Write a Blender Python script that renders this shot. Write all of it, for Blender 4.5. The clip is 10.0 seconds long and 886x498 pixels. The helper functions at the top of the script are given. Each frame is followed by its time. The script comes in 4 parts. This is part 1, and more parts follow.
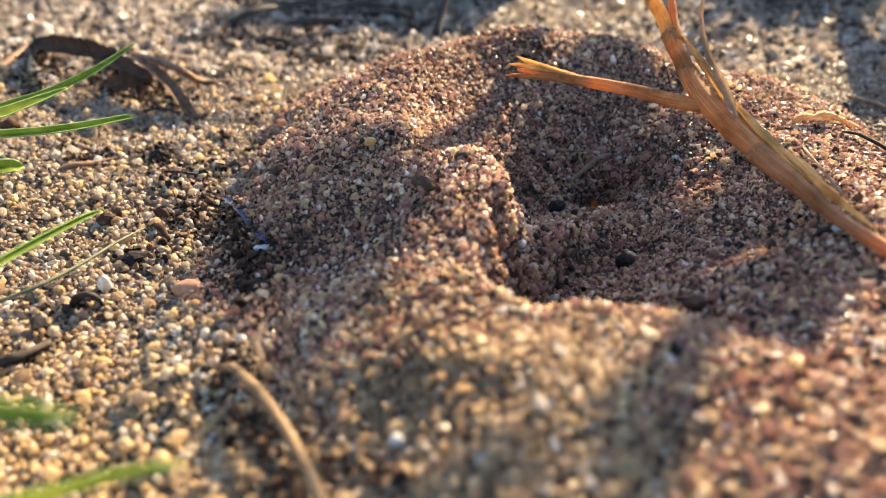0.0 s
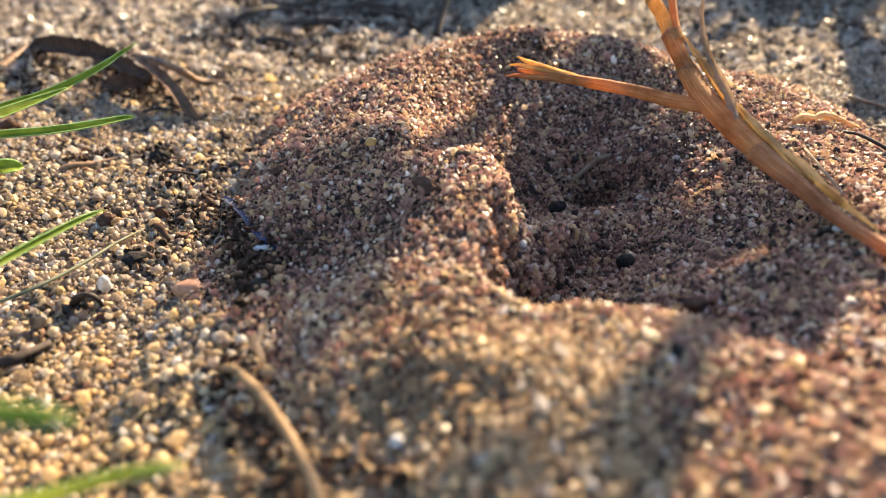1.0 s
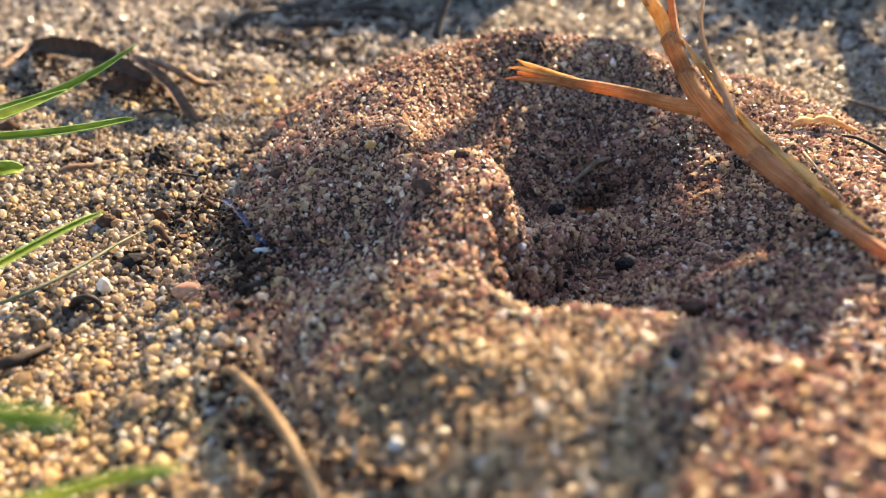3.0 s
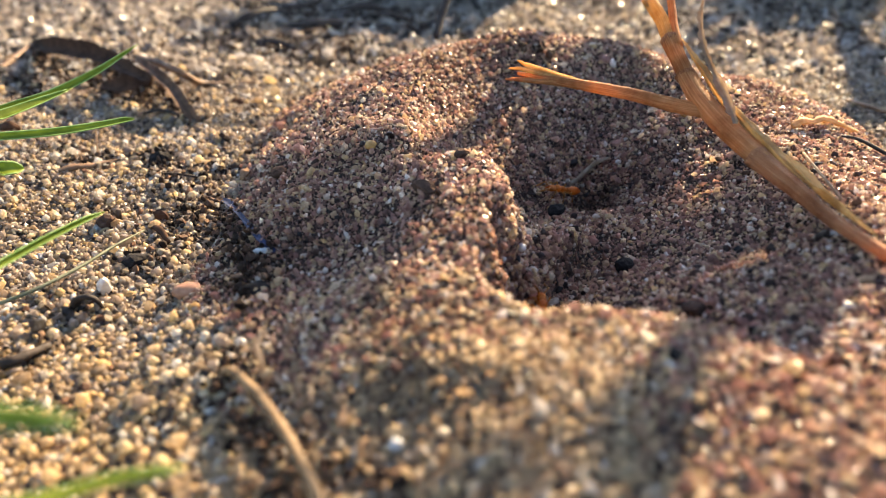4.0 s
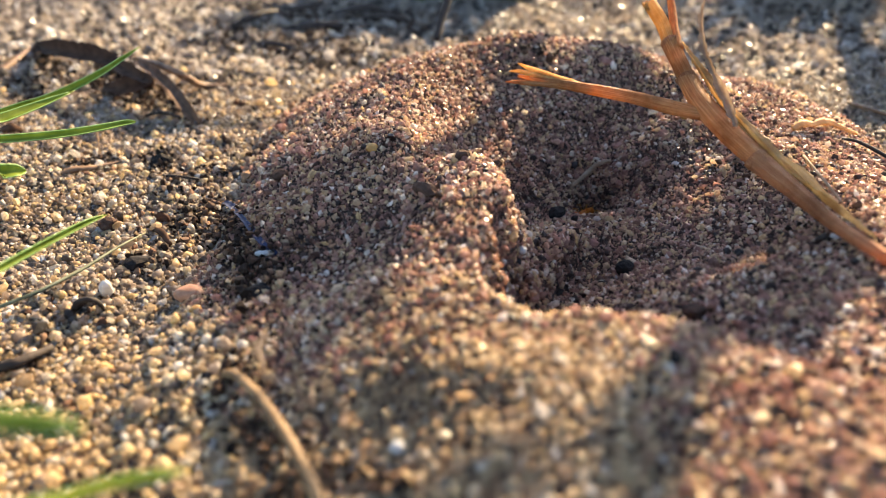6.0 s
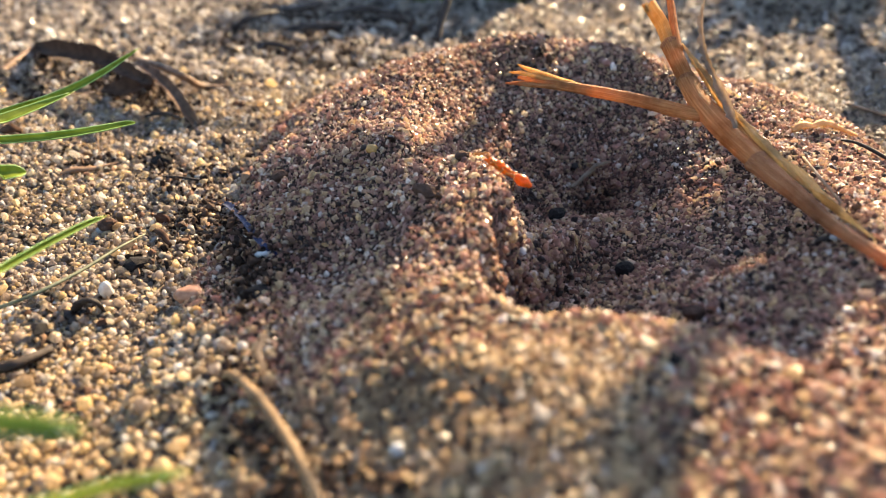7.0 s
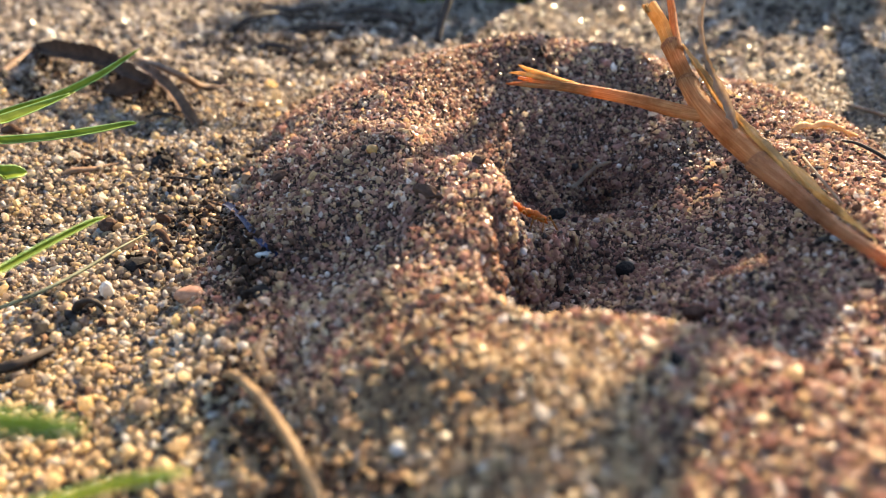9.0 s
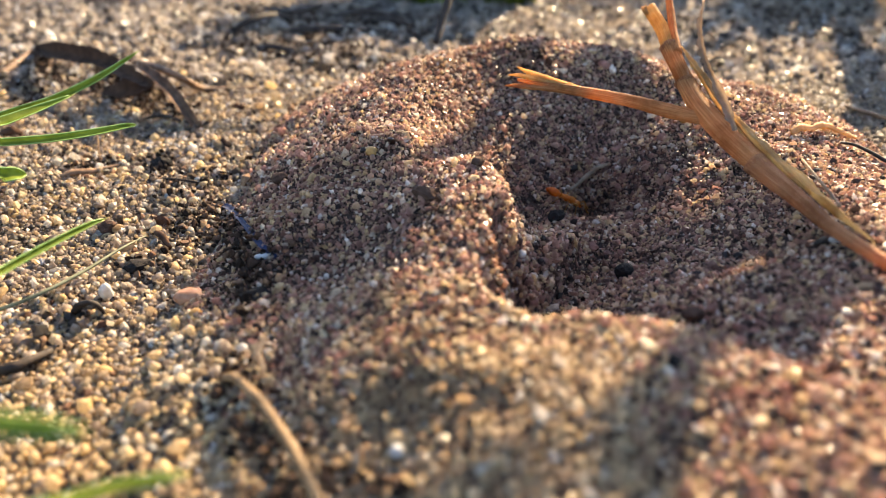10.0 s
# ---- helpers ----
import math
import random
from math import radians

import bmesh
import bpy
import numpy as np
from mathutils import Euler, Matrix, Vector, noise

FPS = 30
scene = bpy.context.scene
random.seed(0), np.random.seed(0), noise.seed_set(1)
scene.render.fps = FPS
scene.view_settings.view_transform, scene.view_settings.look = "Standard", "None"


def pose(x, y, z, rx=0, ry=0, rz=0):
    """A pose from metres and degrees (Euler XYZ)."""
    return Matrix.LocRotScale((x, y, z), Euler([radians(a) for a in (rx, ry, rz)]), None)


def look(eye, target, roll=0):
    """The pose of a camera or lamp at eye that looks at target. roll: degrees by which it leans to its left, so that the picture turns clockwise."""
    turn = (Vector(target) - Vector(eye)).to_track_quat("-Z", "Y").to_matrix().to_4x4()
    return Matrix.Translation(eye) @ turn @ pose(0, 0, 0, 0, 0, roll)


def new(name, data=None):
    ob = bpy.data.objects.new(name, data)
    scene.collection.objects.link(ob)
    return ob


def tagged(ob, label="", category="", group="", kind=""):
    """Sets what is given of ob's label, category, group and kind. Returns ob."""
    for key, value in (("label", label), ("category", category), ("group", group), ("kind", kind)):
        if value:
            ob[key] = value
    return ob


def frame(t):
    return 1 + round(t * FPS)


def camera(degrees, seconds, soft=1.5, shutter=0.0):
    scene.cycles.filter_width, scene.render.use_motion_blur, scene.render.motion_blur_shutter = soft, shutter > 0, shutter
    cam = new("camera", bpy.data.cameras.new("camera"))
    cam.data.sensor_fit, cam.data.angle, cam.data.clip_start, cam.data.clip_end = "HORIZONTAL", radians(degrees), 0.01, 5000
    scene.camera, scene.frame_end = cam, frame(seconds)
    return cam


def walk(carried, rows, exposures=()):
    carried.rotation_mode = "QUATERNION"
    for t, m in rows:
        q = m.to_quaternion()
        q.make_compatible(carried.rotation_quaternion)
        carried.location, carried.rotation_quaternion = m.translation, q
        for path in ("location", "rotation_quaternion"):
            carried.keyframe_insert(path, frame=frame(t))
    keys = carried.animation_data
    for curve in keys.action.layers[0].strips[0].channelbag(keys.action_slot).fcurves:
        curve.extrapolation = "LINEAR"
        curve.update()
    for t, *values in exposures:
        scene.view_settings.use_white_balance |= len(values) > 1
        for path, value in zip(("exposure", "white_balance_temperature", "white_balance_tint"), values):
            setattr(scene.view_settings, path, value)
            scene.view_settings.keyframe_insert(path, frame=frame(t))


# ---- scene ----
# Lengths below are in millimetres until they are multiplied by MM.
MM = 0.001
cam = camera(65, 10.0, 1.0)
cam.data.dof.use_dof = True
cam.data.dof.focus_distance = 84 * MM
cam.data.dof.aperture_fstop = 23.0
PATH = [
    (0.0, pose(0.000000, -0.000000, 0.042000, 59.300, 0.000, 0.000)),
    (0.5, pose(-0.000036, 0.000040, 0.041953, 59.297, 0.001, -0.005)),
    (1.0, pose(-0.000037, 0.000093, 0.041952, 59.337, -0.008, 0.009)),
    (1.5, pose(-0.000022, 0.000145, 0.041996, 59.364, -0.017, 0.038)),
    (2.0, pose(-0.000039, 0.000139, 0.042065, 59.374, -0.043, 0.048)),
    (2.5, pose(-0.000041, 0.000070, 0.042109, 59.427, -0.099, 0.032)),
    (4.0, pose(-0.000062, 0.000005, 0.042190, 59.463, -0.183, 0.024)),
    (4.5, pose(-0.000029, 0.000009, 0.042206, 59.470, -0.181, 0.030)),
    (5.0, pose(-0.000044, -0.000009, 0.042264, 59.490, -0.169, 0.050)),
    (5.5, pose(-0.000072, -0.000063, 0.042349, 59.520, -0.153, 0.070)),
    (7.0, pose(-0.000136, -0.000041, 0.042503, 59.588, -0.224, 0.057)),
    (7.5, pose(-0.000118, -0.000072, 0.042478, 59.621, -0.235, 0.056)),
    (8.0, pose(-0.000130, -0.000082, 0.042450, 59.629, -0.231, 0.075)),
    (8.5, pose(-0.000152, -0.000086, 0.042436, 59.643, -0.230, 0.086)),
    (9.0, pose(-0.000173, -0.000102, 0.042463, 59.661, -0.231, 0.076)),
    (9.5, pose(-0.000174, -0.000122, 0.042512, 59.689, -0.226, 0.064)),
    (10.0, pose(-0.000132, -0.000128, 0.042566, 59.760, -0.237, 0.038)),
]
walk(cam, PATH, exposures=((0.0, 2.59), (10.0, 2.59)))

# ---- light ----
SUN_ELEVATION, SUN_BEARING = 25.0, 28.0     # bearing from +y towards +x
world = bpy.data.worlds.new("sky")
scene.world = world
world.use_nodes = True
sky = world.node_tree.nodes.new("ShaderNodeTexSky")
sky.sky_type = "NISHITA"
sky.sun_disc = False
sky.ozone_density = 1.8
sky.sun_elevation = radians(SUN_ELEVATION)
sky.sun_rotation = radians(SUN_BEARING)
world.node_tree.links.new(sky.outputs[0], world.node_tree.nodes["Background"].inputs[0])
world.node_tree.nodes["Background"].inputs[1].default_value = 0.083
sun_data = bpy.data.lights.new("sun", "SUN")
sun_data.energy, sun_data.angle, sun_data.color = 5.0, radians(0.6), (1.0, 0.778, 0.475)
sun = new("sun", sun_data)
se, sb = radians(SUN_ELEVATION), radians(SUN_BEARING)
sun_way = Vector((math.sin(sb) * math.cos(se), math.cos(sb) * math.cos(se), math.sin(se)))
sun.matrix_world = look(sun_way * 3, (0, 0, 0))


# ---- materials ----
def material(name, rough=0.6):
    m = bpy.data.materials.new(name)
    m.use_nodes = True
    nt = m.node_tree
    b = nt.nodes["Principled BSDF"]
    b.inputs["Roughness"].default_value = rough
    return m, nt, b


def ramp(nt, stops, mode="LINEAR"):
    r = nt.nodes.new("ShaderNodeValToRGB")
    r.color_ramp.interpolation = mode
    e = r.color_ramp.elements
    while len(e) < len(stops):
        e.new(0.5)
    for el, (p, c) in zip(e, stops):
        el.position, el.color = p, (*c, 1)
    return r


def texture(nt, scale, detail=4, rough=0.6, stretch=None):
    co = nt.nodes.new("ShaderNodeTexCoord")
    n = nt.nodes.new("ShaderNodeTexNoise")
    n.inputs["Scale"].default_value = scale
    n.inputs["Detail"].default_value = detail
    n.inputs["Roughness"].default_value = rough
    if stretch:
        mp = nt.nodes.new("ShaderNodeMapping")
        mp.inputs["Scale"].default_value = stretch
        nt.links.new(co.outputs["Object"], mp.inputs[0])
        nt.links.new(mp.outputs[0], n.inputs["Vector"])
    else:
        nt.links.new(co.outputs["Object"], n.inputs["Vector"])
    return n


def mixed(nt, kind, fac, a, b):
    m = nt.nodes.new("ShaderNodeMix")
    m.data_type, m.blend_type = "RGBA", kind
    for sock, v in ((m.inputs[0], fac), (m.inputs[6], a), (m.inputs[7], b)):
        if hasattr(v, "links"):
            nt.links.new(v, sock)
        elif isinstance(v, tuple):
            sock.default_value = (*v, 1)
        else:
            sock.default_value = v
    return m.outputs[2]


def bumped(nt, bsdf, height, strength, distance):
    b = nt.nodes.new("ShaderNodeBump")
    b.inputs["Strength"].default_value = strength
    b.inputs["Distance"].default_value = distance
    nt.links.new(height, b.inputs["Height"])
    nt.links.new(b.outputs[0], bsdf.inputs["Normal"])


def glowing_through(m, nt, bsdf, colour, share):
    """Adds light that passes through a thin or clear body."""
    t = nt.nodes.new("ShaderNodeBsdfTranslucent")
    nt.links.new(colour, t.inputs["Color"])
    mix = nt.nodes.new("ShaderNodeMixShader")
    mix.inputs[0].default_value = share
    nt.links.new(bsdf.outputs[0], mix.inputs[1])
    nt.links.new(t.outputs[0], mix.inputs[2])
    nt.links.new(mix.outputs[0], nt.nodes["Material Output"].inputs[0])


def grain_material(name, stops, share=0.6, rough=0.5):
    m, nt, b = material(name, rough)
    b.inputs["Specular IOR Level"].default_value = 0.5 if share > 0.2 else 0.12
    geo = nt.nodes.new("ShaderNodeNewGeometry")
    spin = nt.nodes.new("ShaderNodeMath")
    spin.operation = "MULTIPLY"
    spin.inputs[1].default_value = 37.7
    part_of = nt.nodes.new("ShaderNodeMath")
    part_of.operation = "FRACT"
    polish = nt.nodes.new("ShaderNodeMapRange")
    polish.inputs[3].default_value, polish.inputs[4].default_value = (0.22, 0.85) if share > 0.2 else (0.75, 0.95)
    nt.links.new(geo.outputs["Random Per Island"], spin.inputs[0])
    nt.links.new(spin.outputs[0], part_of.inputs[0])
    nt.links.new(part_of.outputs[0], polish.inputs[0])
    nt.links.new(polish.outputs[0], b.inputs["Roughness"])
    r = ramp(nt, stops)
    nt.links.new(geo.outputs["Random Per Island"], r.inputs[0])
    n = texture(nt, 2600, 3)
    dirt = ramp(nt, ((0.35, (0.62, 0.58, 0.55)), (0.65, (1, 1, 1))))
    nt.links.new(n.outputs[0], dirt.inputs[0])
    big = texture(nt, 70, 3)
    stain = ramp(nt, ((0.35, (0.72, 0.66, 0.62)), (0.6, (1, 1, 1))))
    nt.links.new(big.outputs[0], stain.inputs[0])
    c = mixed(nt, "MULTIPLY", 1.0, r.outputs[0], dirt.outputs[0])
    c = mixed(nt, "MULTIPLY", 1.0, c, stain.outputs[0])
    nt.links.new(c, b.inputs["Base Color"])
    bumped(nt, b, n.outputs[0], 0.5, 0.0001)
    clear = nt.nodes.new("ShaderNodeGamma")
    clear.inputs[1].default_value = 0.42
    nt.links.new(c, clear.inputs[0])
    honey = mixed(nt, "MULTIPLY", 1.0, clear.outputs[0], (1.0, 0.97, 0.90))
    glowing_through(m, nt, b, honey, share)
    return m


def plain(name, low, high, scale=900, rough=0.7, share=0.0, stretch=None, bump=0.4, depth=0.0002, detail=5, gloss=0.2):
    m, nt, b = material(name, rough)
    b.inputs["Specular IOR Level"].default_value = gloss
    n = texture(nt, scale, detail, 0.65, stretch)
    r = ramp(nt, ((0.3, low), (0.7, high)))
    nt.links.new(n.outputs[0], r.inputs[0])
    n2 = texture(nt, scale * 0.13, 3)
    r2 = ramp(nt, ((0.3, (0.7, 0.7, 0.7)), (0.65, (1, 1, 1))))
    nt.links.new(n2.outputs[0], r2.inputs[0])
    c = mixed(nt, "MULTIPLY", 1.0, r.outputs[0], r2.outputs[0])
    nt.links.new(c, b.inputs["Base Color"])
    bumped(nt, b, n.outputs[0], bump, depth)
    if share:
        glowing_through(m, nt, b, c, share)
    return m


MOUND_SAND = grain_material("mound_sand", (
    (0.0, (0.010, 0.007, 0.007)), (0.10, (0.035, 0.020, 0.018)), (0.19, (0.16, 0.08, 0.066)), (0.42, (0.405, 0.19, 0.158)),
    (0.66, (0.555, 0.33, 0.237)), (0.82, (0.69, 0.49, 0.25)), (0.91, (0.74, 0.58, 0.43)), (1.0, (0.88, 0.80, 0.77))))
GROUND_SAND = grain_material("ground_sand", (
    (0.0, (0.010, 0.008, 0.008)), (0.09, (0.038, 0.031, 0.03)), (0.16, (0.15, 0.118, 0.105)), (0.36, (0.30, 0.23, 0.19)),
    (0.62, (0.405, 0.318, 0.25)), (0.78, (0.52, 0.395, 0.215)), (0.88, (0.47, 0.44, 0.41)), (1.0, (0.62, 0.62, 0.65))))
# paler, golden copy of the mound sand, the rim's sunlight put into its colour
LIT_RIM_SAND = grain_material("lit_rim_sand", (
    (0.0, (0.012, 0.008, 0.008)), (0.06, (0.10, 0.056, 0.04)), (0.17, (0.37, 0.24, 0.15)), (0.5, (0.54, 0.385, 0.23)),
    (0.8, (0.65, 0.485, 0.275)), (0.93, (0.71, 0.59, 0.43)), (1.0, (0.78, 0.73, 0.69))))
GOLD_SAND = grain_material("gold_sand", (
    (0.0, (0.10, 0.07, 0.05)), (0.2, (0.42, 0.29, 0.17)), (0.45, (0.60, 0.43, 0.24)),
    (0.75, (0.73, 0.53, 0.25)), (0.9, (0.70, 0.62, 0.50)), (1.0, (0.68, 0.66, 0.64))))
FAR_SAND = grain_material("far_sand", (
    (0.0, (0.010, 0.008, 0.008)), (0.18, (0.034, 0.031, 0.033)), (0.28, (0.21, 0.185, 0.18)), (0.6, (0.41, 0.35, 0.315)),
    (0.86, (0.54, 0.465, 0.375)), (1.0, (0.66, 0.66, 0.70))))
LITTER = grain_material("brown_litter", (
    (0.0, (0.02, 0.012, 0.010)), (0.4, (0.09, 0.045, 0.03)), (0.8, (0.20, 0.11, 0.07)), (1.0, (0.34, 0.22, 0.13))), 0.15, 0.8)
BARE_SAND = plain("bare_sand", (0.03, 0.017, 0.013), (0.11, 0.064, 0.047), 1500, 0.85, 0, None, 0.8, 0.0006)
GROUND_BASE = plain("sand_bed", (0.08, 0.055, 0.038), (0.28, 0.198, 0.13), 1500, 0.85, 0, None, 0.8, 0.0006)


def streaked(name, dark, mid, light, rough, share):
    """Dry plant fibre: streaks that follow the stalk."""
    m, nt, b = material(name, rough)
    b.inputs["Specular IOR Level"].default_value = 0.1
    uv = nt.nodes.new("ShaderNodeUVMap")
    uv.uv_map = "along"
    mp = nt.nodes.new("ShaderNodeMapping")
    mp.inputs["Scale"].default_value = (44, 1.3, 1)
    n = nt.nodes.new("ShaderNodeTexNoise")
    n.inputs["Scale"].default_value, n.inputs["Detail"].default_value = 1.0, 5
    nt.links.new(uv.outputs[0], mp.inputs[0])
    nt.links.new(mp.outputs[0], n.inputs["Vector"])
    r = ramp(nt, ((0.15, dark), (0.5, mid), (0.85, light)))
    nt.links.new(n.outputs[0], r.inputs[0])
    blot = texture(nt, 260, 4)
    r2 = ramp(nt, ((0.35, (0.55, 0.5, 0.45)), (0.6, (1, 1, 1))))
    nt.links.new(blot.outputs[0], r2.inputs[0])
    c = mixed(nt, "MULTIPLY", 1.0, r.outputs[0], r2.outputs[0])
    nt.links.new(c, b.inputs["Base Color"])
    bumped(nt, b, n.outputs[0], 0.8, 0.0003)
    glowing_through(m, nt, b, c, share)
    return m


STRAW = streaked("dry_straw", (0.33, 0.12, 0.045), (0.62, 0.287, 0.112), (0.84, 0.51, 0.25), 0.5, 0.6)
STRAW_INNER = streaked("straw_fibre", (0.62, 0.32, 0.09), (0.82, 0.50, 0.18), (0.92, 0.68, 0.33), 0.6, 0.6)
PALE_STRAW = streaked("pale_straw", (0.58, 0.35, 0.14), (0.84, 0.60, 0.31), (0.94, 0.78, 0.52), 0.6, 0.66)
# straw darkened to stand for shade on the lower stem; also colours the nodes
SHADE_AND_NODE_STRAW = streaked("shade_and_node_straw", (0.24, 0.09, 0.046), (0.49, 0.213, 0.098), (0.71, 0.395, 0.20), 0.6, 0.5)
HUSK = plain("pale_husk", (0.36, 0.27, 0.19), (0.62, 0.50, 0.38), 500, 0.5, 0.7)
TAN_HUSK = plain("tan_husk", (0.50, 0.28, 0.11), (0.74, 0.50, 0.26), 500, 0.7, 0.5)
GRASS = plain("green_grass", (0.14, 0.20, 0.016), (0.31, 0.38, 0.05), 350, 0.42, 0.58, (1, 1, 1), 0.25, 0.0002)
YOUNG_GRASS = plain("young_grass", (0.40, 0.42, 0.02), (0.66, 0.64, 0.06), 350, 0.42, 0.6, (1, 1, 1), 0.25, 0.0002)
GRASS_EDGE = plain("grass_edge", (0.20, 0.34, 0.08), (0.34, 0.48, 0.16), 350, 0.4, 0.35)
GREY_GRASS = plain("withered_grass", (0.10, 0.105, 0.065), (0.24, 0.24, 0.15), 400, 0.6, 0.2)
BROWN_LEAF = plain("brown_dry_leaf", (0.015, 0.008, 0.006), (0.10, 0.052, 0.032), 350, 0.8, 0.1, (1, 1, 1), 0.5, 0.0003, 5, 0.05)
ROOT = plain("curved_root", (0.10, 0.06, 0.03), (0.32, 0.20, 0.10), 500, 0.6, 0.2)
# lighter copy of the dry leaf, with sunlight put into its tan
LIT_LEAF_TAN = plain("sunlit_tan_leaf", (0.06, 0.034, 0.022), (0.25, 0.145, 0.088), 350, 0.75, 0.15, (1, 1, 1), 0.5, 0.0003, 5, 0.08)
TAN_ROOT = plain("tan_root", (0.09, 0.05, 0.03), (0.26, 0.15, 0.085), 500, 0.65, 0.0)
DARK_BARK = plain("dark_debris", (0.012, 0.009, 0.008), (0.06, 0.04, 0.03), 800, 0.75)
PELLET = plain("black_pellet", (0.008, 0.007, 0.007), (0.028, 0.022, 0.02), 1500, 0.8, 0, None, 0.7, 0.0003, 5, 0.08)
CLOD = plain("brown_clod", (0.035, 0.020, 0.015), (0.11, 0.066, 0.048), 1500, 0.9, 0, None, 0.8, 0.0003, 5, 0.04)
WHITE_QUARTZ = plain("white_quartz", (0.50, 0.48, 0.47), (0.72, 0.70, 0.69), 1500, 0.25, 0.35)
YELLOW_QUARTZ = plain("yellow_quartz", (0.50, 0.27, 0.09), (0.70, 0.42, 0.17), 1500, 0.25, 0.35)
RED_STONE = plain("reddish_stone", (0.34, 0.15, 0.08), (0.50, 0.26, 0.15), 1500, 0.5, 0.1)
# dark crumb colour for soil and litter, and for shade laid as crumbs
DARK_SAND = grain_material("litter_and_shade_crumbs", (
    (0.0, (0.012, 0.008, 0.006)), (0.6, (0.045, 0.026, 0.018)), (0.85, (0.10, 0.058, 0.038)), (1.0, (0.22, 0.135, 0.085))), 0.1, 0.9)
WEED_LEAF = plain("weed_leaf", (0.03, 0.07, 0.015), (0.07, 0.14, 0.03), 150, 0.5, 0.12)
BLUE_FIBRE = plain("blue_fibre", (0.007, 0.011, 0.034), (0.026, 0.034, 0.085), 1500, 0.8, 0.1)
ANT_SHELL = plain("ant_shell", (0.64, 0.165, 0.017), (0.88, 0.32, 0.038), 1200, 0.28, 0.6, None, 0.15, 0.0001, 5, 0.4)
ANT_DARK = plain("ant_gaster", (0.58, 0.125, 0.014), (0.84, 0.26, 0.03), 1200, 0.28, 0.6, None, 0.15, 0.0001, 5, 0.4)
ANT_LEG = plain("ant_leg", (0.36, 0.13, 0.026), (0.60, 0.29, 0.075), 1200, 0.3, 0.35)
EYE = plain("ant_eye", (0.01, 0.01, 0.01), (0.03, 0.02, 0.02), 1500, 0.15)

# ---- terrain ----
lattice = np.random.RandomState(7).rand(64, 64)


def ripple(x, y, size, shift=0):
    """Smooth noise from -1 to 1 over a plan in millimetres."""
    u, v = x / size + 17.3 * shift + 500, y / size + 9.1 * shift + 500
    i, j = np.floor(u).astype(int), np.floor(v).astype(int)
    fu, fv = u - i, v - j
    fu, fv = fu * fu * (3 - 2 * fu), fv * fv * (3 - 2 * fv)
    a, b = lattice[i % 64, j % 64], lattice[(i + 1) % 64, j % 64]
    c, d = lattice[i % 64, (j + 1) % 64], lattice[(i + 1) % 64, (j + 1) % 64]
    return 2 * ((a * (1 - fu) + b * fu) * (1 - fv) + (c * (1 - fu) + d * fu) * fv) - 1


def hump(x, y, cx, cy, rx, ry, h):
    return h * np.exp(-((x - cx) / rx) ** 2 - ((y - cy) / ry) ** 2)


def flat_height(x, y):
    """The open sand, in millimetres."""
    near = np.exp(-(np.hypot(x, y - 60) / 4000) ** 2)
    far = 1 / (1 + np.exp(-(np.clip(y, -500, 500) - 150) / 15))
    z = 0.9 * ripple(x, y, 26, 1) + 0.5 * ripple(x, y, 9, 2) + 0.25 * ripple(x, y, 3.5, 3)
    return z * near + far * near * (1.8 * ripple(x, y, 38, 4) + 0.8 * ripple(x, y, 14, 5))


def bowl(x, y, start, end, floor, left, right, front, back, flank=None):
    """A trough whose walls rise at their own slope on each side."""
    ax, ay = end[0] - start[0], end[1] - start[1]
    s = np.clip(((x - start[0]) * ax + (y - start[1]) * ay) / (ax * ax + ay * ay), 0, 1)
    dx, dy = x - start[0] - s * ax, y - start[1] - s * ay
    d = np.hypot(dx, dy) + 1e-6
    if flank:
        front = np.where(s > 0, flank, front)
    slope = np.where(dx < 0, left, right) * (dx / d) ** 2 + np.where(dy < 0, front, back) * (dy / d) ** 2
    return floor + slope * np.maximum(d - 1.2, 0)


def soft_min(a, b, k):
    low = np.clip(0.5 + 0.5 * (a - b) / k, 0, 1)
    return a * (1 - low) + b * low - k * low * (1 - low)


def mound_edge(x, y):
    """0 in the middle of the mound, 1 along its foot."""
    u = np.clip((62 - y) / 24, 0, 1)
    k = np.clip((46 - y) / 20, 0, 1)
    wx = np.where(x < 16, 45 + 3 * u * u * (3 - 2 * u) + 8 * k * k * (3 - 2 * k), 52)
    wy = np.where(y < 86, 115, 66)
    r = (np.abs((x - 16) / wx) ** 2.3 + np.abs((y - 86) / wy) ** 2.3) ** (1 / 2.3)
    return r * (1 + 0.05 * ripple(x, y, 24, 6) + 0.02 * ripple(x, y, 7, 9))


def low_side(x, y):
    """1 on the near left side, where coarse sand covers the mound, 0 elsewhere."""
    u, v = np.clip((62 - y) / 20, 0, 1), np.clip((4 - x) / 14, 0, 1)
    return u * u * (3 - 2 * u) * v * v * (3 - 2 * v)


def near_flank(x, y):
    """1 on the near left flank, which falls evenly, 0 elsewhere."""
    u, v = np.clip((84 - y) / 40, 0, 1), np.clip((8 - x) / 16, 0, 1)
    return u * u * (3 - 2 * u) * v * v * (3 - 2 * v)


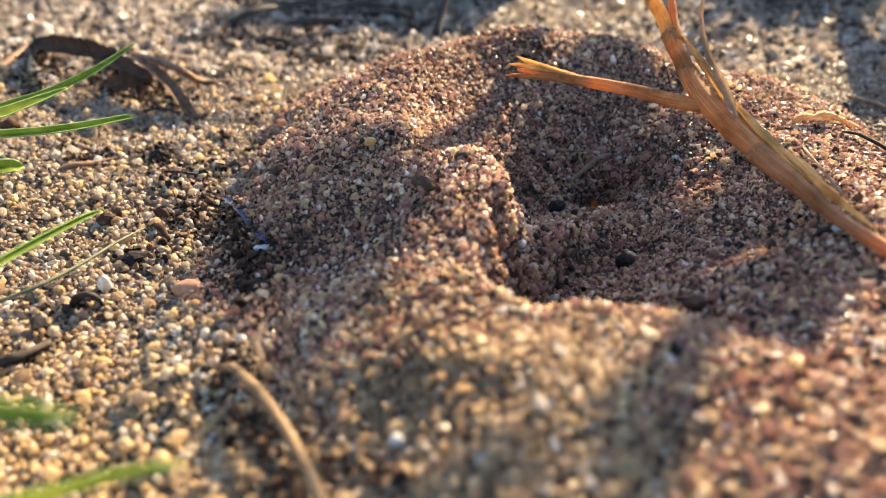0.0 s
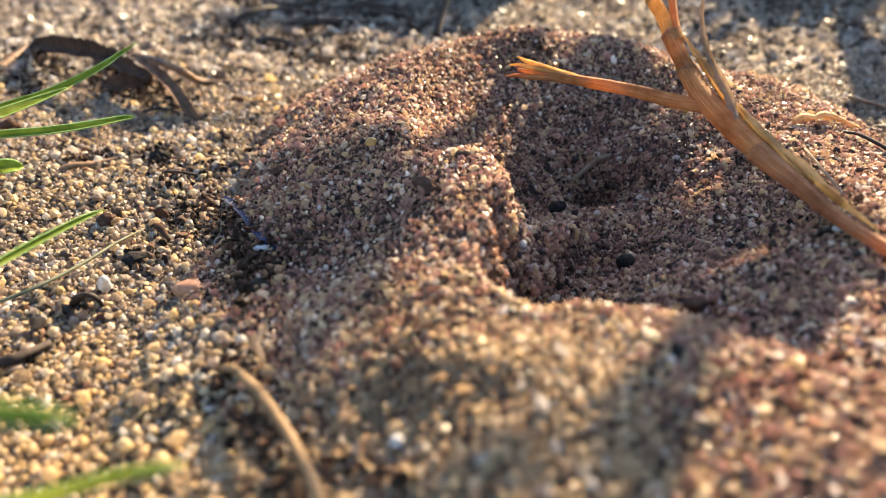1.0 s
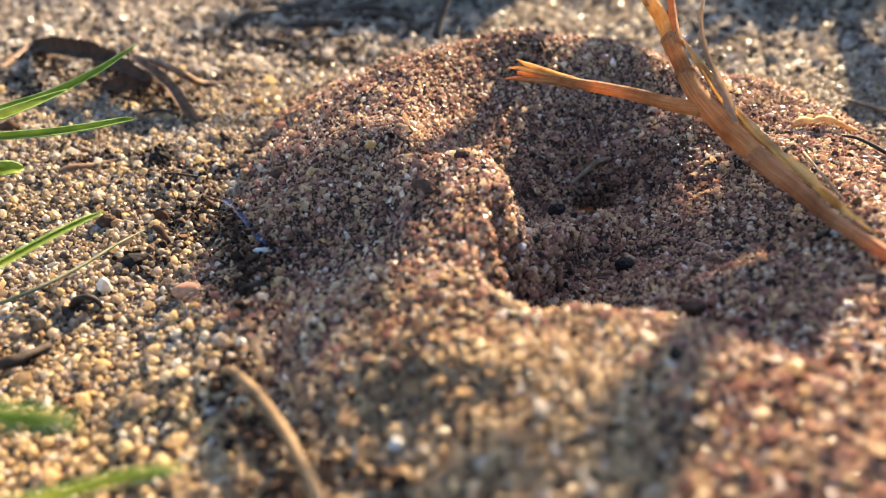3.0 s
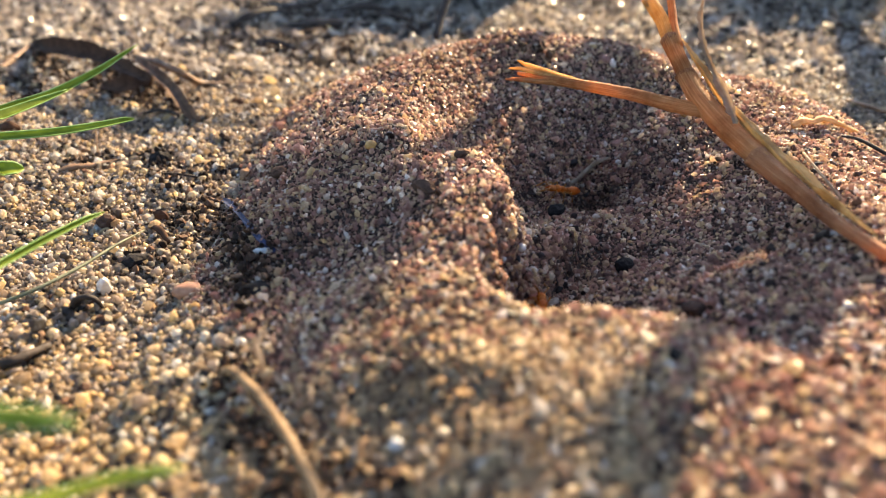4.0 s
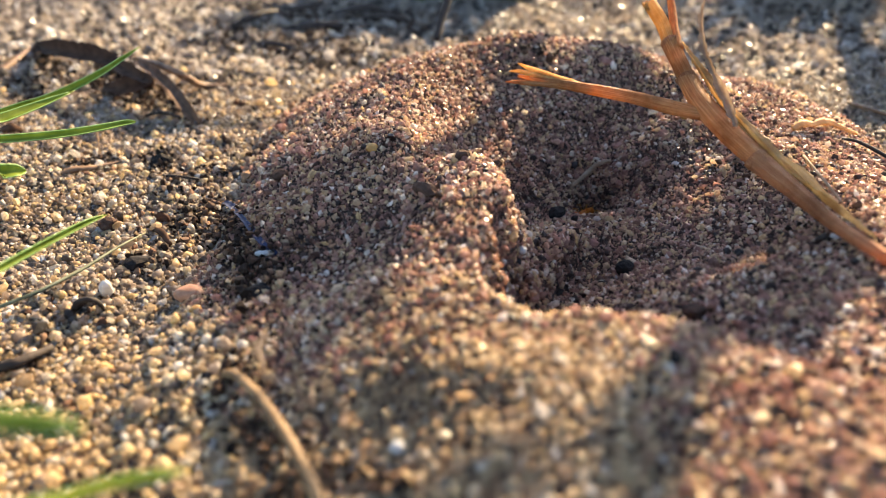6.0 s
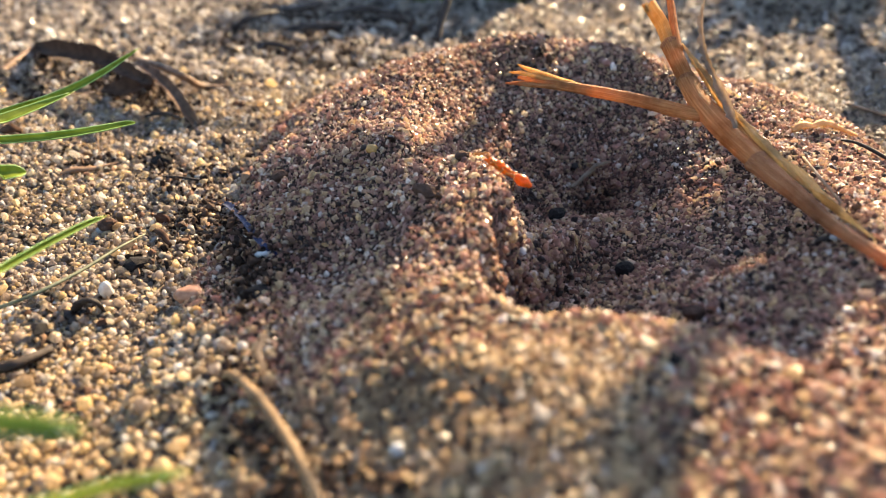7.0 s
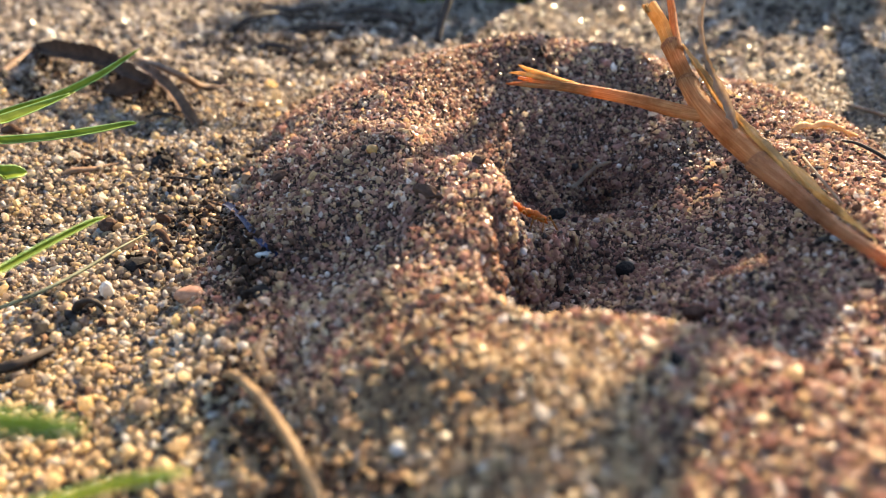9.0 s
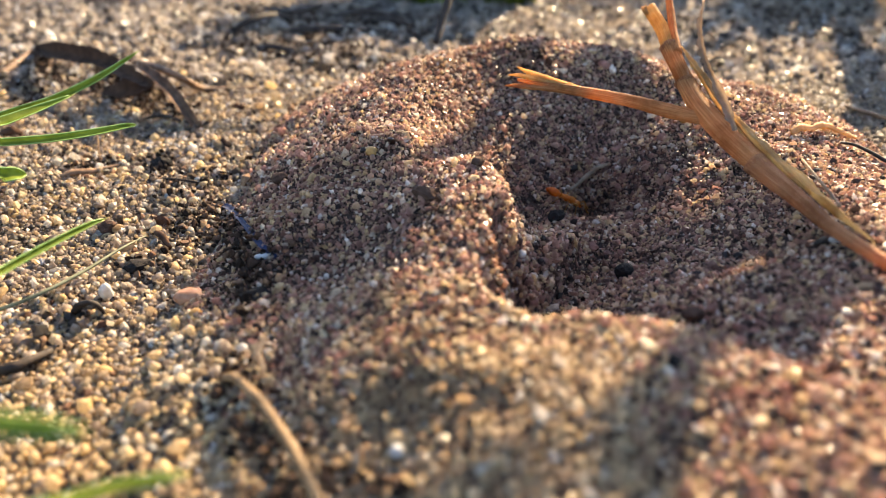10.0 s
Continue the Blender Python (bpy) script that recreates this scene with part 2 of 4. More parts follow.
def mound_height(x, y):
    """The mound with its crater, above the open sand, in millimetres."""
    dome = 13 * (1 - np.clip(mound_edge(x, y), 0, 1.15) ** (3 - 1.4 * near_flank(x, y)))
    dome = dome + hump(x, y, 4, 60, 5, 7, 0.9) + hump(x, y, 12, 114, 22, 16, 2.8) - hump(x, y, 40, 112, 9, 9, 1.4) - hump(x, y, 45, 84, 9, 14, 2.6)
    dome = dome + hump(x, y, 9, 35, 17, 8, 1.1)
    dome = dome - hump(x, y, 14.5, 33, 3.4, 7, 0.8) + hump(x, y, 27, 33, 7, 8, 1.0)
    dome = dome - hump(x, y, -9, 60, 9, 9, 3.0)
    dome = dome + hump(x, y, 40, 64, 10, 18, 1.2) - hump(x, y, 24, 42, 5, 6, 1.5)
    pit = bowl(x, y, (5.6, 49.8), (17, 68), 0.0, 7.0, 0.46, 2.6, 0.10, 0.5) + 0.45 * np.maximum(y - 80, 0)
    basin = bowl(x, y, (12, 83), (21, 84.5), -0.6, 0.80, 0.53, 0.22, 0.445) + 0.4 * np.maximum(73 - y, 0)
    near_pit = bowl(x, y, (7.6, 48.5), (20, 44.8), 0.5 + 0.42 * np.maximum(x - 7, 0), 7.0, 0.3, 2.2, 0.24)
    pits = soft_min(soft_min(pit, near_pit, 2.0), basin, 2.0)
    pits = pits + hump(x, y, 4.7, 64, 3.0, 3.8, 10.0) + hump(x, y, 2.5, 71, 4.5, 5.0, 8.0) + hump(x, y, 31, 91, 4.5, 6, 2.6) + hump(x, y, 33, 97, 4, 5, 1.2) + 0.6 * ripple(x, y, 11, 7)
    z = soft_min(dome, pits, 1.4) - hump(x, y, 20.8, 86.8, 2.9, 2.5, 6.2)
    return z + 0.45 * ripple(x, y, 8, 8) + 0.3 * ripple(x, y, 3.6, 10)


def height(x, y):
    m = mound_height(x, y)
    return flat_height(x, y) + np.where(mound_edge(x, y) < 0.9, m, np.maximum(m, 0))
# ---- terrain ends ----


# ---- mesh helpers ----
def link_mesh(name, verts, faces, mat, parent=None, label="", smooth=True):
    me = bpy.data.meshes.new(name)
    me.from_pydata([tuple(v) for v in verts], [], faces)
    if mat in (STRAW, STRAW_INNER, PALE_STRAW, SHADE_AND_NODE_STRAW):
        ring = len(faces[-1])
        layer = me.uv_layers.new(name="along")
        for lp, uv in zip(me.loops, layer.uv):
            uv.vector = ((lp.vertex_index % ring) / ring, (lp.vertex_index // ring) * 0.12)
    me.materials.append(mat)
    if smooth:
        me.polygons.foreach_set("use_smooth", [True] * len(me.polygons))
    me.update()
    ob = new(name, me)
    ob.parent = parent
    if label:
        ob["label"] = label
    return ob


def triangles(name, verts, tris, mat, parent=None, smooth=True):
    """A large mesh of triangles from arrays, verts in metres."""
    me = bpy.data.meshes.new(name)
    me.vertices.add(len(verts))
    me.vertices.foreach_set("co", np.ascontiguousarray(verts, dtype=np.float32).ravel())
    me.loops.add(len(tris) * 3)
    me.loops.foreach_set("vertex_index", np.ascontiguousarray(tris, dtype=np.int32).ravel())
    me.polygons.add(len(tris))
    me.polygons.foreach_set("loop_start", np.arange(0, len(tris) * 3, 3, dtype=np.int32))
    me.polygons.foreach_set("use_smooth", np.full(len(tris), smooth))
    me.materials.append(mat)
    me.update(calc_edges=True)
    ob = new(name, me)
    ob.parent = parent
    return ob


def sheet(name, xs, ys, fn, mat):
    """A height field over the plan lines xs and ys, in millimetres."""
    gx, gy = np.meshgrid(xs, ys)
    gz = fn(gx, gy)
    v = np.stack([gx, gy, gz], -1).reshape(-1, 3) * MM
    n, m = len(xs), len(ys)
    a = (np.arange(m - 1)[:, None] * n + np.arange(n - 1)[None]).ravel()
    t = np.concatenate([np.stack([a, a + 1, a + n + 1], -1), np.stack([a, a + n + 1, a + n], -1)])
    return triangles(name, v, t, mat)


def on(p):
    """The place of a plan point (x, y, lift over the sand), in millimetres."""
    x, y, lift = p
    return Vector((x, y, float(height(np.array(x), np.array(y))) + lift))


def smooth_line(points, steps):
    """A soft curve through points; each point may carry further numbers."""
    pts = [np.array(p, float) for p in points]
    pts = [2 * pts[0] - pts[1]] + pts + [2 * pts[-1] - pts[-2]]
    out = []
    for i in range(1, len(pts) - 2):
        a, b, c, d = pts[i - 1:i + 3]
        for k in range(steps):
            t = k / steps
            out.append(0.5 * (2 * b + (c - a) * t + (2 * a - 5 * b + 4 * c - d) * t * t + (3 * b - a - 3 * c + d) * t ** 3))
    out.append(pts[-2])
    return out


def strand(points, sides=8, steps=6, wob=0.08, seed=0, cap=True, flat=1.0, ridges=0):
    """Vertices and faces of a tapering, slightly uneven stalk: points are (x, y, z, radius) in millimetres."""
    rng = random.Random(seed)
    line = smooth_line(points, steps)
    verts, faces = [], []
    rib = [1 + ridges * (rng.random() * 2 - 1) for _ in range(sides)]
    side = None
    for i, p in enumerate(line):
        a, b = line[max(i - 1, 0)], line[min(i + 1, len(line) - 1)]
        way = Vector((b - a)[:3]).normalized()
        if side is None:
            side = way.orthogonal().normalized()
        side = (side - way * side.dot(way)).normalized()
        up = way.cross(side)
        for k in range(sides):
            an = 2 * math.pi * k / sides
            r = max(p[3], 0.02) * rib[k] * (1 + wob * (rng.random() * 2 - 1))
            verts.append((Vector(p[:3]) + side * (r * math.cos(an)) + up * (r * flat * math.sin(an))) * MM)
    n = len(line)
    for i in range(n - 1):
        for k in range(sides):
            a, b = i * sides + k, i * sides + (k + 1) % sides
            faces.append((a, b, b + sides, a + sides))
    if cap:
        faces.append(tuple(reversed(range(sides))))
        faces.append(tuple(range((n - 1) * sides, n * sides)))
    return verts, faces


def ribbon(points, fold=0.3, thick=0.12, steps=8, face=(0, 0, 1), seed=0, wave=0.05):
    """A leaf blade with a keel: points are (x, y, z, half width) in millimetres; face is the side it shows."""
    rng = random.Random(seed)
    line = smooth_line(points, steps)
    verts, faces = [], []
    cols = (-1.0, -0.86, -0.45, 0.0, 0.45, 0.86, 1.0)
    m = len(cols)
    for i, p in enumerate(line):
        a, b = line[max(i - 1, 0)], line[min(i + 1, len(line) - 1)]
        way = Vector((b - a)[:3]).normalized()
        side = way.cross(Vector(face)).normalized()
        up = side.cross(way)
        w = max(p[3], 0.015) * (1 + wave * (rng.random() * 2 - 1))
        top, bottom = [], []
        for c in cols:
            q = Vector(p[:3]) + side * (c * w) + up * (abs(c) * fold * w)
            h = thick * min(1, w) * (0.3 + 0.7 * (1 - abs(c)) + (0.25 if abs(c) == 0.86 else 0))
            top.append((q + up * h) * MM)
            bottom.append((q - up * h) * MM)
        verts += top + bottom[::-1]
    k = 2 * m
    for i in range(len(line) - 1):
        for j in range(k):
            a, b = i * k + j, i * k + (j + 1) % k
            faces.append((a, a + k, b + k, b))
    faces.append(tuple(range(k)))
    faces.append(tuple(reversed(range((len(line) - 1) * k, len(line) * k))))
    return verts, faces


def merged(*bits):
    verts, faces = [], []
    for v, f in bits:
        o = len(verts)
        verts += list(v)
        faces += [tuple(i + o for i in q) for q in f]
    return verts, faces


def lump(size, seed=0, rough=0.22, level=3):
    """A stone or clod, its size (x, y, z) in millimetres, resting on z = 0."""
    bm = bmesh.new()
    bmesh.ops.create_icosphere(bm, subdivisions=level, radius=0.5)
    off = Vector((seed * 3.1, seed * 1.7, seed * 0.9))
    for v in bm.verts:
        n = 1.3 * noise.noise(v.co * 2.2 + off) + 0.8 * noise.noise(v.co * 5 + off) + 0.4 * noise.noise(v.co * 11 + off)
        v.co *= 1 + rough * n
    verts = [Vector((v.co.x * size[0], v.co.y * size[1], v.co.z * size[2])) for v in bm.verts]
    faces = [tuple(v.index for v in f.verts) for f in bm.faces]
    bm.free()
    low = min(v.z for v in verts)
    return [(v - Vector((0, 0, low))) * MM for v in verts], faces


def stone(name, p, size, mat, label, category, turn=0, tilt=0, seed=1, rough=0.22, group="", sink=0.25):
    ob = link_mesh(name, *lump(size, seed, rough, 2 if mat in (CLOD, PELLET) else 3), mat, smooth=mat not in (CLOD, PELLET))
    q = on(p)
    ob.matrix_basis = pose(q.x * MM, q.y * MM, (q.z - sink * size[2]) * MM, tilt, 0, turn)
    return tagged(ob, label, category, group)


# ---- ground and mound ----
def spread(lo, hi, step, out):
    core = list(np.arange(lo, hi + step, step))
    d, grow = step, 1.28
    while core[-1] < out:
        d *= grow
        core.append(core[-1] + d)
    d = step
    while core[0] > -out:
        d *= grow
        core.insert(0, core[0] - d)
    return np.array(core)


def open_sand(x, y):
    return flat_height(x, y) - np.where(mound_edge(x, y) < 0.93, 8.0, 0.0)


def mound_sand(x, y):
    m = mound_height(x, y)
    return flat_height(x, y) + np.where((m > 0) | (mound_edge(x, y) < 0.9), m, np.maximum(m * 2, -3) - 0.1)


ground = tagged(sheet("ground", spread(-190, 190, 2.5, 80000), spread(-30, 300, 2.5, 80000), open_sand, GROUND_BASE),
                "coarse pale yellow sand with scattered dark debris", "sand", kind="structure")
ant_mound = tagged(sheet("ant_mound", np.arange(-40, 92, 0.8), np.arange(20, 162, 0.8), mound_sand, BARE_SAND),
                   "crater-shaped ant mound of fine brown sand grains", "ant mound")

BALL = bmesh.new()
bmesh.ops.create_icosphere(BALL, subdivisions=1, radius=0.5)
BALL_V = np.array([v.co[:] for v in BALL.verts])
BALL_T = np.array([[v.index for v in f.verts] for f in BALL.faces])
BALL.free()
OCTA_V = np.array([(.5, 0, 0), (-.5, 0, 0), (0, .5, 0), (0, -.5, 0), (0, 0, .5), (0, 0, -.5)])
OCTA_T = np.array([(0, 2, 4), (2, 1, 4), (1, 3, 4), (3, 0, 4), (2, 0, 5), (1, 2, 5), (3, 1, 5), (0, 3, 5)])


def grains(name, xy, size, mat, parent, seed, lift=0.15, shape=(BALL_V, BALL_T), jag=0.24, smooth=False, loose=0.3):
    """Loose grains at plan points xy (n, 2), size (n,), joined."""
    rng = np.random.RandomState(seed)
    bv, bt = shape
    n, k = len(xy), len(bv)
    q = rng.normal(size=(n, 4))
    q /= np.linalg.norm(q, axis=1)[:, None]
    w, x, y, z = q.T
    rot = np.stack([1 - 2 * (y * y + z * z), 2 * (x * y - z * w), 2 * (x * z + y * w),
                    2 * (x * y + z * w), 1 - 2 * (x * x + z * z), 2 * (y * z - x * w),
                    2 * (x * z - y * w), 2 * (y * z + x * w), 1 - 2 * (x * x + y * y)], -1).reshape(n, 3, 3)
    axes = size[:, None] * rng.uniform(0.45, 1.5, (n, 3))
    local = bv[None] * (1 + rng.uniform(-jag, jag, (n, k, 1))) * axes[:, None, :]
    world_v = np.einsum("nij,nkj->nki", rot, local)
    z0 = height(xy[:, 0], xy[:, 1]) + size * rng.uniform(lift - loose, lift + loose, n)
    world_v += np.concatenate([xy, z0[:, None]], 1)[:, None, :]
    tris = (bt[None] + (np.arange(n) * k)[:, None, None]).reshape(-1, 3)
    return triangles(name, world_v.reshape(-1, 3) * MM, tris, mat, parent, smooth)


def scatter(x0, x1, y0, y1, step, seed):
    rng = np.random.RandomState(seed)
    gx, gy = np.meshgrid(np.arange(x0, x1, step), np.arange(y0, y1, step))
    p = np.stack([gx.ravel(), gy.ravel()], -1)
    return p + rng.uniform(-0.62, 0.62, p.shape) * step


def wedge(p, margin):
    return p[np.abs(p[:, 0]) < 0.70 * p[:, 1] + margin]


def sizes(n, mean, seed, wide=0.35):
    return mean * np.exp(np.random.RandomState(seed).normal(0, wide, n)).clip(0.45, 2.3)


def sand_edge(x, y):
    """Below 0.985 fine mound sand, above it coarse sand."""
    return mound_edge(x, y) + 0.27 * low_side(x, y)


def near_line(p, a, b, r):
    """Points that lie about r from the line a-b, thinning outwards."""
    a, b = np.array(a), np.array(b)
    s = np.clip(((p - a) @ (b - a)) / ((b - a) @ (b - a)), 0, 1)
    d = np.hypot(*(p - a - s[:, None] * (b - a)).T)
    return p[np.random.RandomState(5).rand(len(p)) < np.exp(-(d / r) ** 2)]


def lay_sand():
    ball, octa = (BALL_V, BALL_T), (OCTA_V, OCTA_T)
    # start and end of each layer along y, with a ragged border between the coarser near grains and the finer far ones
    layers = ((40, 126, 0.345, 0.345, 11, octa, MOUND_SAND), (38, 124, 0.50, 0.40, 51, ball, MOUND_SAND),
              (20, 48, 0.31, 0.325, 61, ball, LIT_RIM_SAND), (20, 56, 0.62, 0.46, 81, ball, LIT_RIM_SAND))
    for y0, y1, step, mean, seed, shape, mat in layers:
        p = wedge(scatter(-40, 90, y0, y1, step, seed), 7)
        p = p[((mound_height(p[:, 0], p[:, 1]) > 0.25) | (mound_edge(p[:, 0], p[:, 1]) < 0.9)) & (sand_edge(p[:, 0], p[:, 1]) < 1.02)]
        if y1 < 60:
            fade = (y1 - p[:, 1] + 5 * ripple(p[:, 0], p[:, 1], 9, seed)) / 13
            p = p[np.random.RandomState(seed + 3).rand(len(p)) < fade]
        # the sunlit-toned rim sand ends raggedly towards the straw, which darkens the shadow band
        dark = (mat == LIT_RIM_SAND) & (np.random.RandomState(seed + 4).rand(len(p)) < (p[:, 0] - 11.5) / 7)
        for q, m, k in ((p[~dark], mat, 0), (p[dark], MOUND_SAND, 5)):
            if len(q):
                tagged(grains("loose_sand", q, sizes(len(q), mean, seed + k + 1, 0.42), m, ant_mound, seed + k + 2, 0.14, shape, 0.34, loose=0.2),
                       "fine brown, amber and pale sand grains", kind="stuff")
    p = scatter(2, 16, 42, 80, 0.22, 18)
    steep = np.hypot(height(p[:, 0] + 0.5, p[:, 1]) - height(p[:, 0] - 0.5, p[:, 1]), height(p[:, 0], p[:, 1] + 0.5) - height(p[:, 0], p[:, 1] - 0.5))
    p = p[steep > 0.85]
    tagged(grains("loose_sand", p, sizes(len(p), 0.48, 19, 0.4), MOUND_SAND, ant_mound, 20, 0.0), "sand grains on the steep crater wall", kind="stuff")
    p = scatter(15, 27, 80, 94, 0.3, 28)
    tagged(grains("loose_sand", p, sizes(len(p), 0.40, 29, 0.4), MOUND_SAND, ant_mound, 30, 0.05), "sand grains round the nest hole", kind="stuff")
    p = wedge(scatter(-40, 90, 46, 140, 2.4, 15), 14)
    p = p[mound_edge(p[:, 0], p[:, 1]) < 0.98]
    tagged(grains("coarse_grit", p, sizes(len(p), 0.72, 16, 0.25), MOUND_SAND, ant_mound, 17), "larger pale and amber grains on the mound", kind="stuff")
    for step, mean, seed, shape in ((0.62, 0.47, 21, ball), (0.86, 0.56, 71, ball)):
        p = wedge(scatter(-110, 110, 20, 140, step, seed), 10)
        p = p[(sand_edge(p[:, 0], p[:, 1]) > 0.985) & (np.random.RandomState(seed).rand(len(p)) < 0.4 + (p[:, 1] - 44) / 16)]
        tagged(grains("loose_sand", p, sizes(len(p), mean, seed + 1, 0.42), GROUND_SAND, ground, seed + 2, 0.12, shape, smooth=True, loose=0.22),
               "coarse yellow, grey and white sand grains", kind="stuff")
    for step, seed, mat in ((2.3, 111, GROUND_SAND), (2.9, 121, GOLD_SAND)):
        p = wedge(scatter(-110, 30, 34, 150, step, seed), 6)
        p = p[sand_edge(p[:, 0], p[:, 1]) > 1.0]
        tagged(grains("coarse_grit", p, sizes(len(p), 0.84, seed + 1, 0.3), mat, ground, seed + 2, 0.3, jag=0.3),
               "angular pale and amber grit lying on the sand", kind="stuff")
    p = wedge(scatter(-85, 20, 40, 135, 0.56, 101), 3)
    p = p[sand_edge(p[:, 0], p[:, 1]) > 0.97]
    tagged(grains("fine_sand", p, sizes(len(p), 0.40, 102, 0.4), GROUND_SAND, ground, 103, 0.35, (OCTA_V, OCTA_T)),
           "fine sand between the coarse grains", kind="stuff")
    p = wedge(scatter(-80, 10, 20, 125, 0.58, 91), 10)
    p = p[(sand_edge(p[:, 0], p[:, 1]) > 0.97) & (np.random.RandomState(95).rand(len(p)) < np.clip((64 - p[:, 1]) / 14, 0.17, 1))]
    tagged(grains("loose_sand", p, sizes(len(p), 0.56, 92, 0.32), GOLD_SAND, ground, 93, 0.25, smooth=True, loose=0.22),
           "coarse golden quartz grains", kind="stuff")
    p = wedge(scatter(-190, 190, 140, 238, 0.98, 31), 5)
    p = p[sand_edge(p[:, 0], p[:, 1]) > 0.985]
    tagged(grains("loose_sand", p, sizes(len(p), 1.12, 32, 0.4), FAR_SAND, ground, 33, shape=(OCTA_V, OCTA_T)),
           "coarse sand grains glinting further off", kind="stuff")
    # brown scraps of litter along the foot of the mound
    q = scatter(-90, 16, 36, 190, 1.15, 45)
    k = mound_edge(q[:, 0], q[:, 1])
    q = wedge(q[(k > 0.97) & (np.random.RandomState(46).rand(len(q)) < 0.05 + 0.30 * np.exp(-((k - 1.04) / 0.10) ** 2))], 5)
    tagged(grains("litter_scraps", q, sizes(len(q), 0.6, 47, 0.5), LITTER, None, 48, 0.3, jag=0.38),
           "brown scraps of bark and litter on sand", "litter", kind="stuff")
    # dark crumbs of soil and litter, some laid as stand-ins for shadow
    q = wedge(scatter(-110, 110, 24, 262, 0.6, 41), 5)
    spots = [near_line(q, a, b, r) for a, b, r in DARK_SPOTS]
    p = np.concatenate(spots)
    tagged(grains("litter_and_shade_crumbs", p, sizes(len(p), 0.38, 42, 0.5), DARK_SAND, None, 43, 0.75, jag=0.4),
           "dark brown crumbs of soil and litter, some standing in for shadow on sand", "litter", kind="stuff")


# ---- dry straw stem ----
def held(p, r):
    return (*on(p), r)


def thing(name, label, category, group=""):
    return tagged(new(name), label, category, group)


def straw_stem():
    t = thing("straw_stem", "broken orange-brown straw stem with a frayed side shoot", "dry stem")
    low = [(39.2, 45.8, 1.19), (36.6, 49.4, 1.36), (36.3, 56.7, 2.00), (34.3, 62.4, 5.46), (32.2, 66.6, 7.97)]
    mid = [(32.8, 65.8, 7.28), (30.4, 70.4, 10.56), (28.3, 74.5, 14.67), (27.4, 77.9, 17.04)]
    top = [(27.8, 76.9, 16.16), (26.9, 79.9, 18.74), (26.2, 81.9, 20.91)]
    tip = [(26.3, 81.4, 20.36), (25.9, 84.5, 22.58), (25.2, 86.6, 24.42), (25, 87.5, 24.85)]

    def seg(ps, rs):
        return [held(p, r) for p, r in zip(ps, rs)]

    def part_of(n, g, m, l=""):
        return link_mesh(n, *g, m, t, l)

    # the lower length takes the darker straw, its shade put into the colour
    part_of("lower_stem", strand(seg(low, (0.5, 0.55, 0.66, 0.88, 1.14)), 22, 7, 0.03, 1, True, 0.85, 0.12), SHADE_AND_NODE_STRAW, "weathered grey-brown lower length of the stem")
    part_of("middle_stem", strand(seg(mid, (1.08, 1.16, 1.12, 1.02)), 22, 7, 0.015, 2, True, 0.85, 0.07), STRAW)
    part_of("upper_stem", strand(seg(top, (0.92, 0.92, 0.98)), 22, 7, 0.015, 3, True, 0.85, 0.07), STRAW)
    part_of("broken_tip", strand(seg(tip, (0.78, 0.82, 0.82, 0.78)), 18, 6, 0.03, 4, True, 0.8, 0.16), STRAW_INNER, "pale frayed broken end of the stem")
    for p, way_to, r in ((top[2], tip[1], 1.0), (mid[3], top[1], 1.1), (low[4], mid[1], 1.22)):
        c, d = on(p), (on(way_to) - on(p)).normalized()
        part_of("stem_node", strand([(*(c - d * 0.55), r * 0.86), (*(c - d * 0.2), r), (*(c + d * 0.15), r * 0.97), (*(c + d * 0.3), r * 0.72)], 20, 3, 0.04, 140, True, 0.85, 0.06), SHADE_AND_NODE_STRAW, "darker ring where two lengths of the stem meet")
    for i in range(7):
        u = i / 6 - 0.5
        a = on(tip[3]) + Vector((u * 1.6, 0.3 * math.cos(i * 2.1), 0))
        way = (on(tip[3]) - on(tip[1])).normalized()
        part_of("splinter", strand([(*(a - way * 1.0), 0.22), (*(a + way * (0.1 + 0.1 * (i % 3))), 0.16), (*(a + way * (0.3 + 0.25 * (i % 3))), 0.05)], 5, 3, 0.1, 80 + i), STRAW_INNER)
    prong = [(26.9, 80.5, 19.85), (26.9, 83.3, 21.71), (27, 86, 23.25), (26.9, 88.1, 24.56)]
    part_of("prong", strand(seg(prong, (0.6, 0.5, 0.45, 0.35)), 8, 6, 0.06, 5), STRAW)
    branch = [(28.4, 73.4, 13.38), (25.6, 75.1, 14.99), (21.8, 78.1, 16.59), (17.7, 80.5, 17.94), (13.4, 82.9, 18.10), (9.2, 85.3, 16.53)]
    part_of("side_shoot", strand(seg(branch, (0.74, 0.8, 0.72, 0.66, 0.5, 0.18)), 16, 8, 0.03, 6, True, 0.9, 0.08), STRAW)
    fr = [[(15.9, 81.7, 17.95), (10.1, 84.9, 17.53), (8.1, 85.9, 16.03)], [(15.9, 81.7, 17.95), (10.1, 84.3, 17.34), (7.7, 85.7, 15.12)],
          [(15.9, 81.7, 17.95), (10.9, 85.1, 17.85), (9.2, 86.7, 16.67)], [(15.9, 81.7, 17.95), (10, 83.5, 17.57), (7.9, 84.3, 15.45)]]
    for i, f in enumerate(fr):
        spread = (0.18, -0.28, 0.40, -0.08)[i]
        root, bend, end = (Vector(q) for q in f)
        lift = Vector((0, 0, spread))
        rows = [(root + Vector((1.6, -1.0, 0.1))) + lift * 0.3, root + lift * 0.8, bend + lift, end + lift * 1.25]
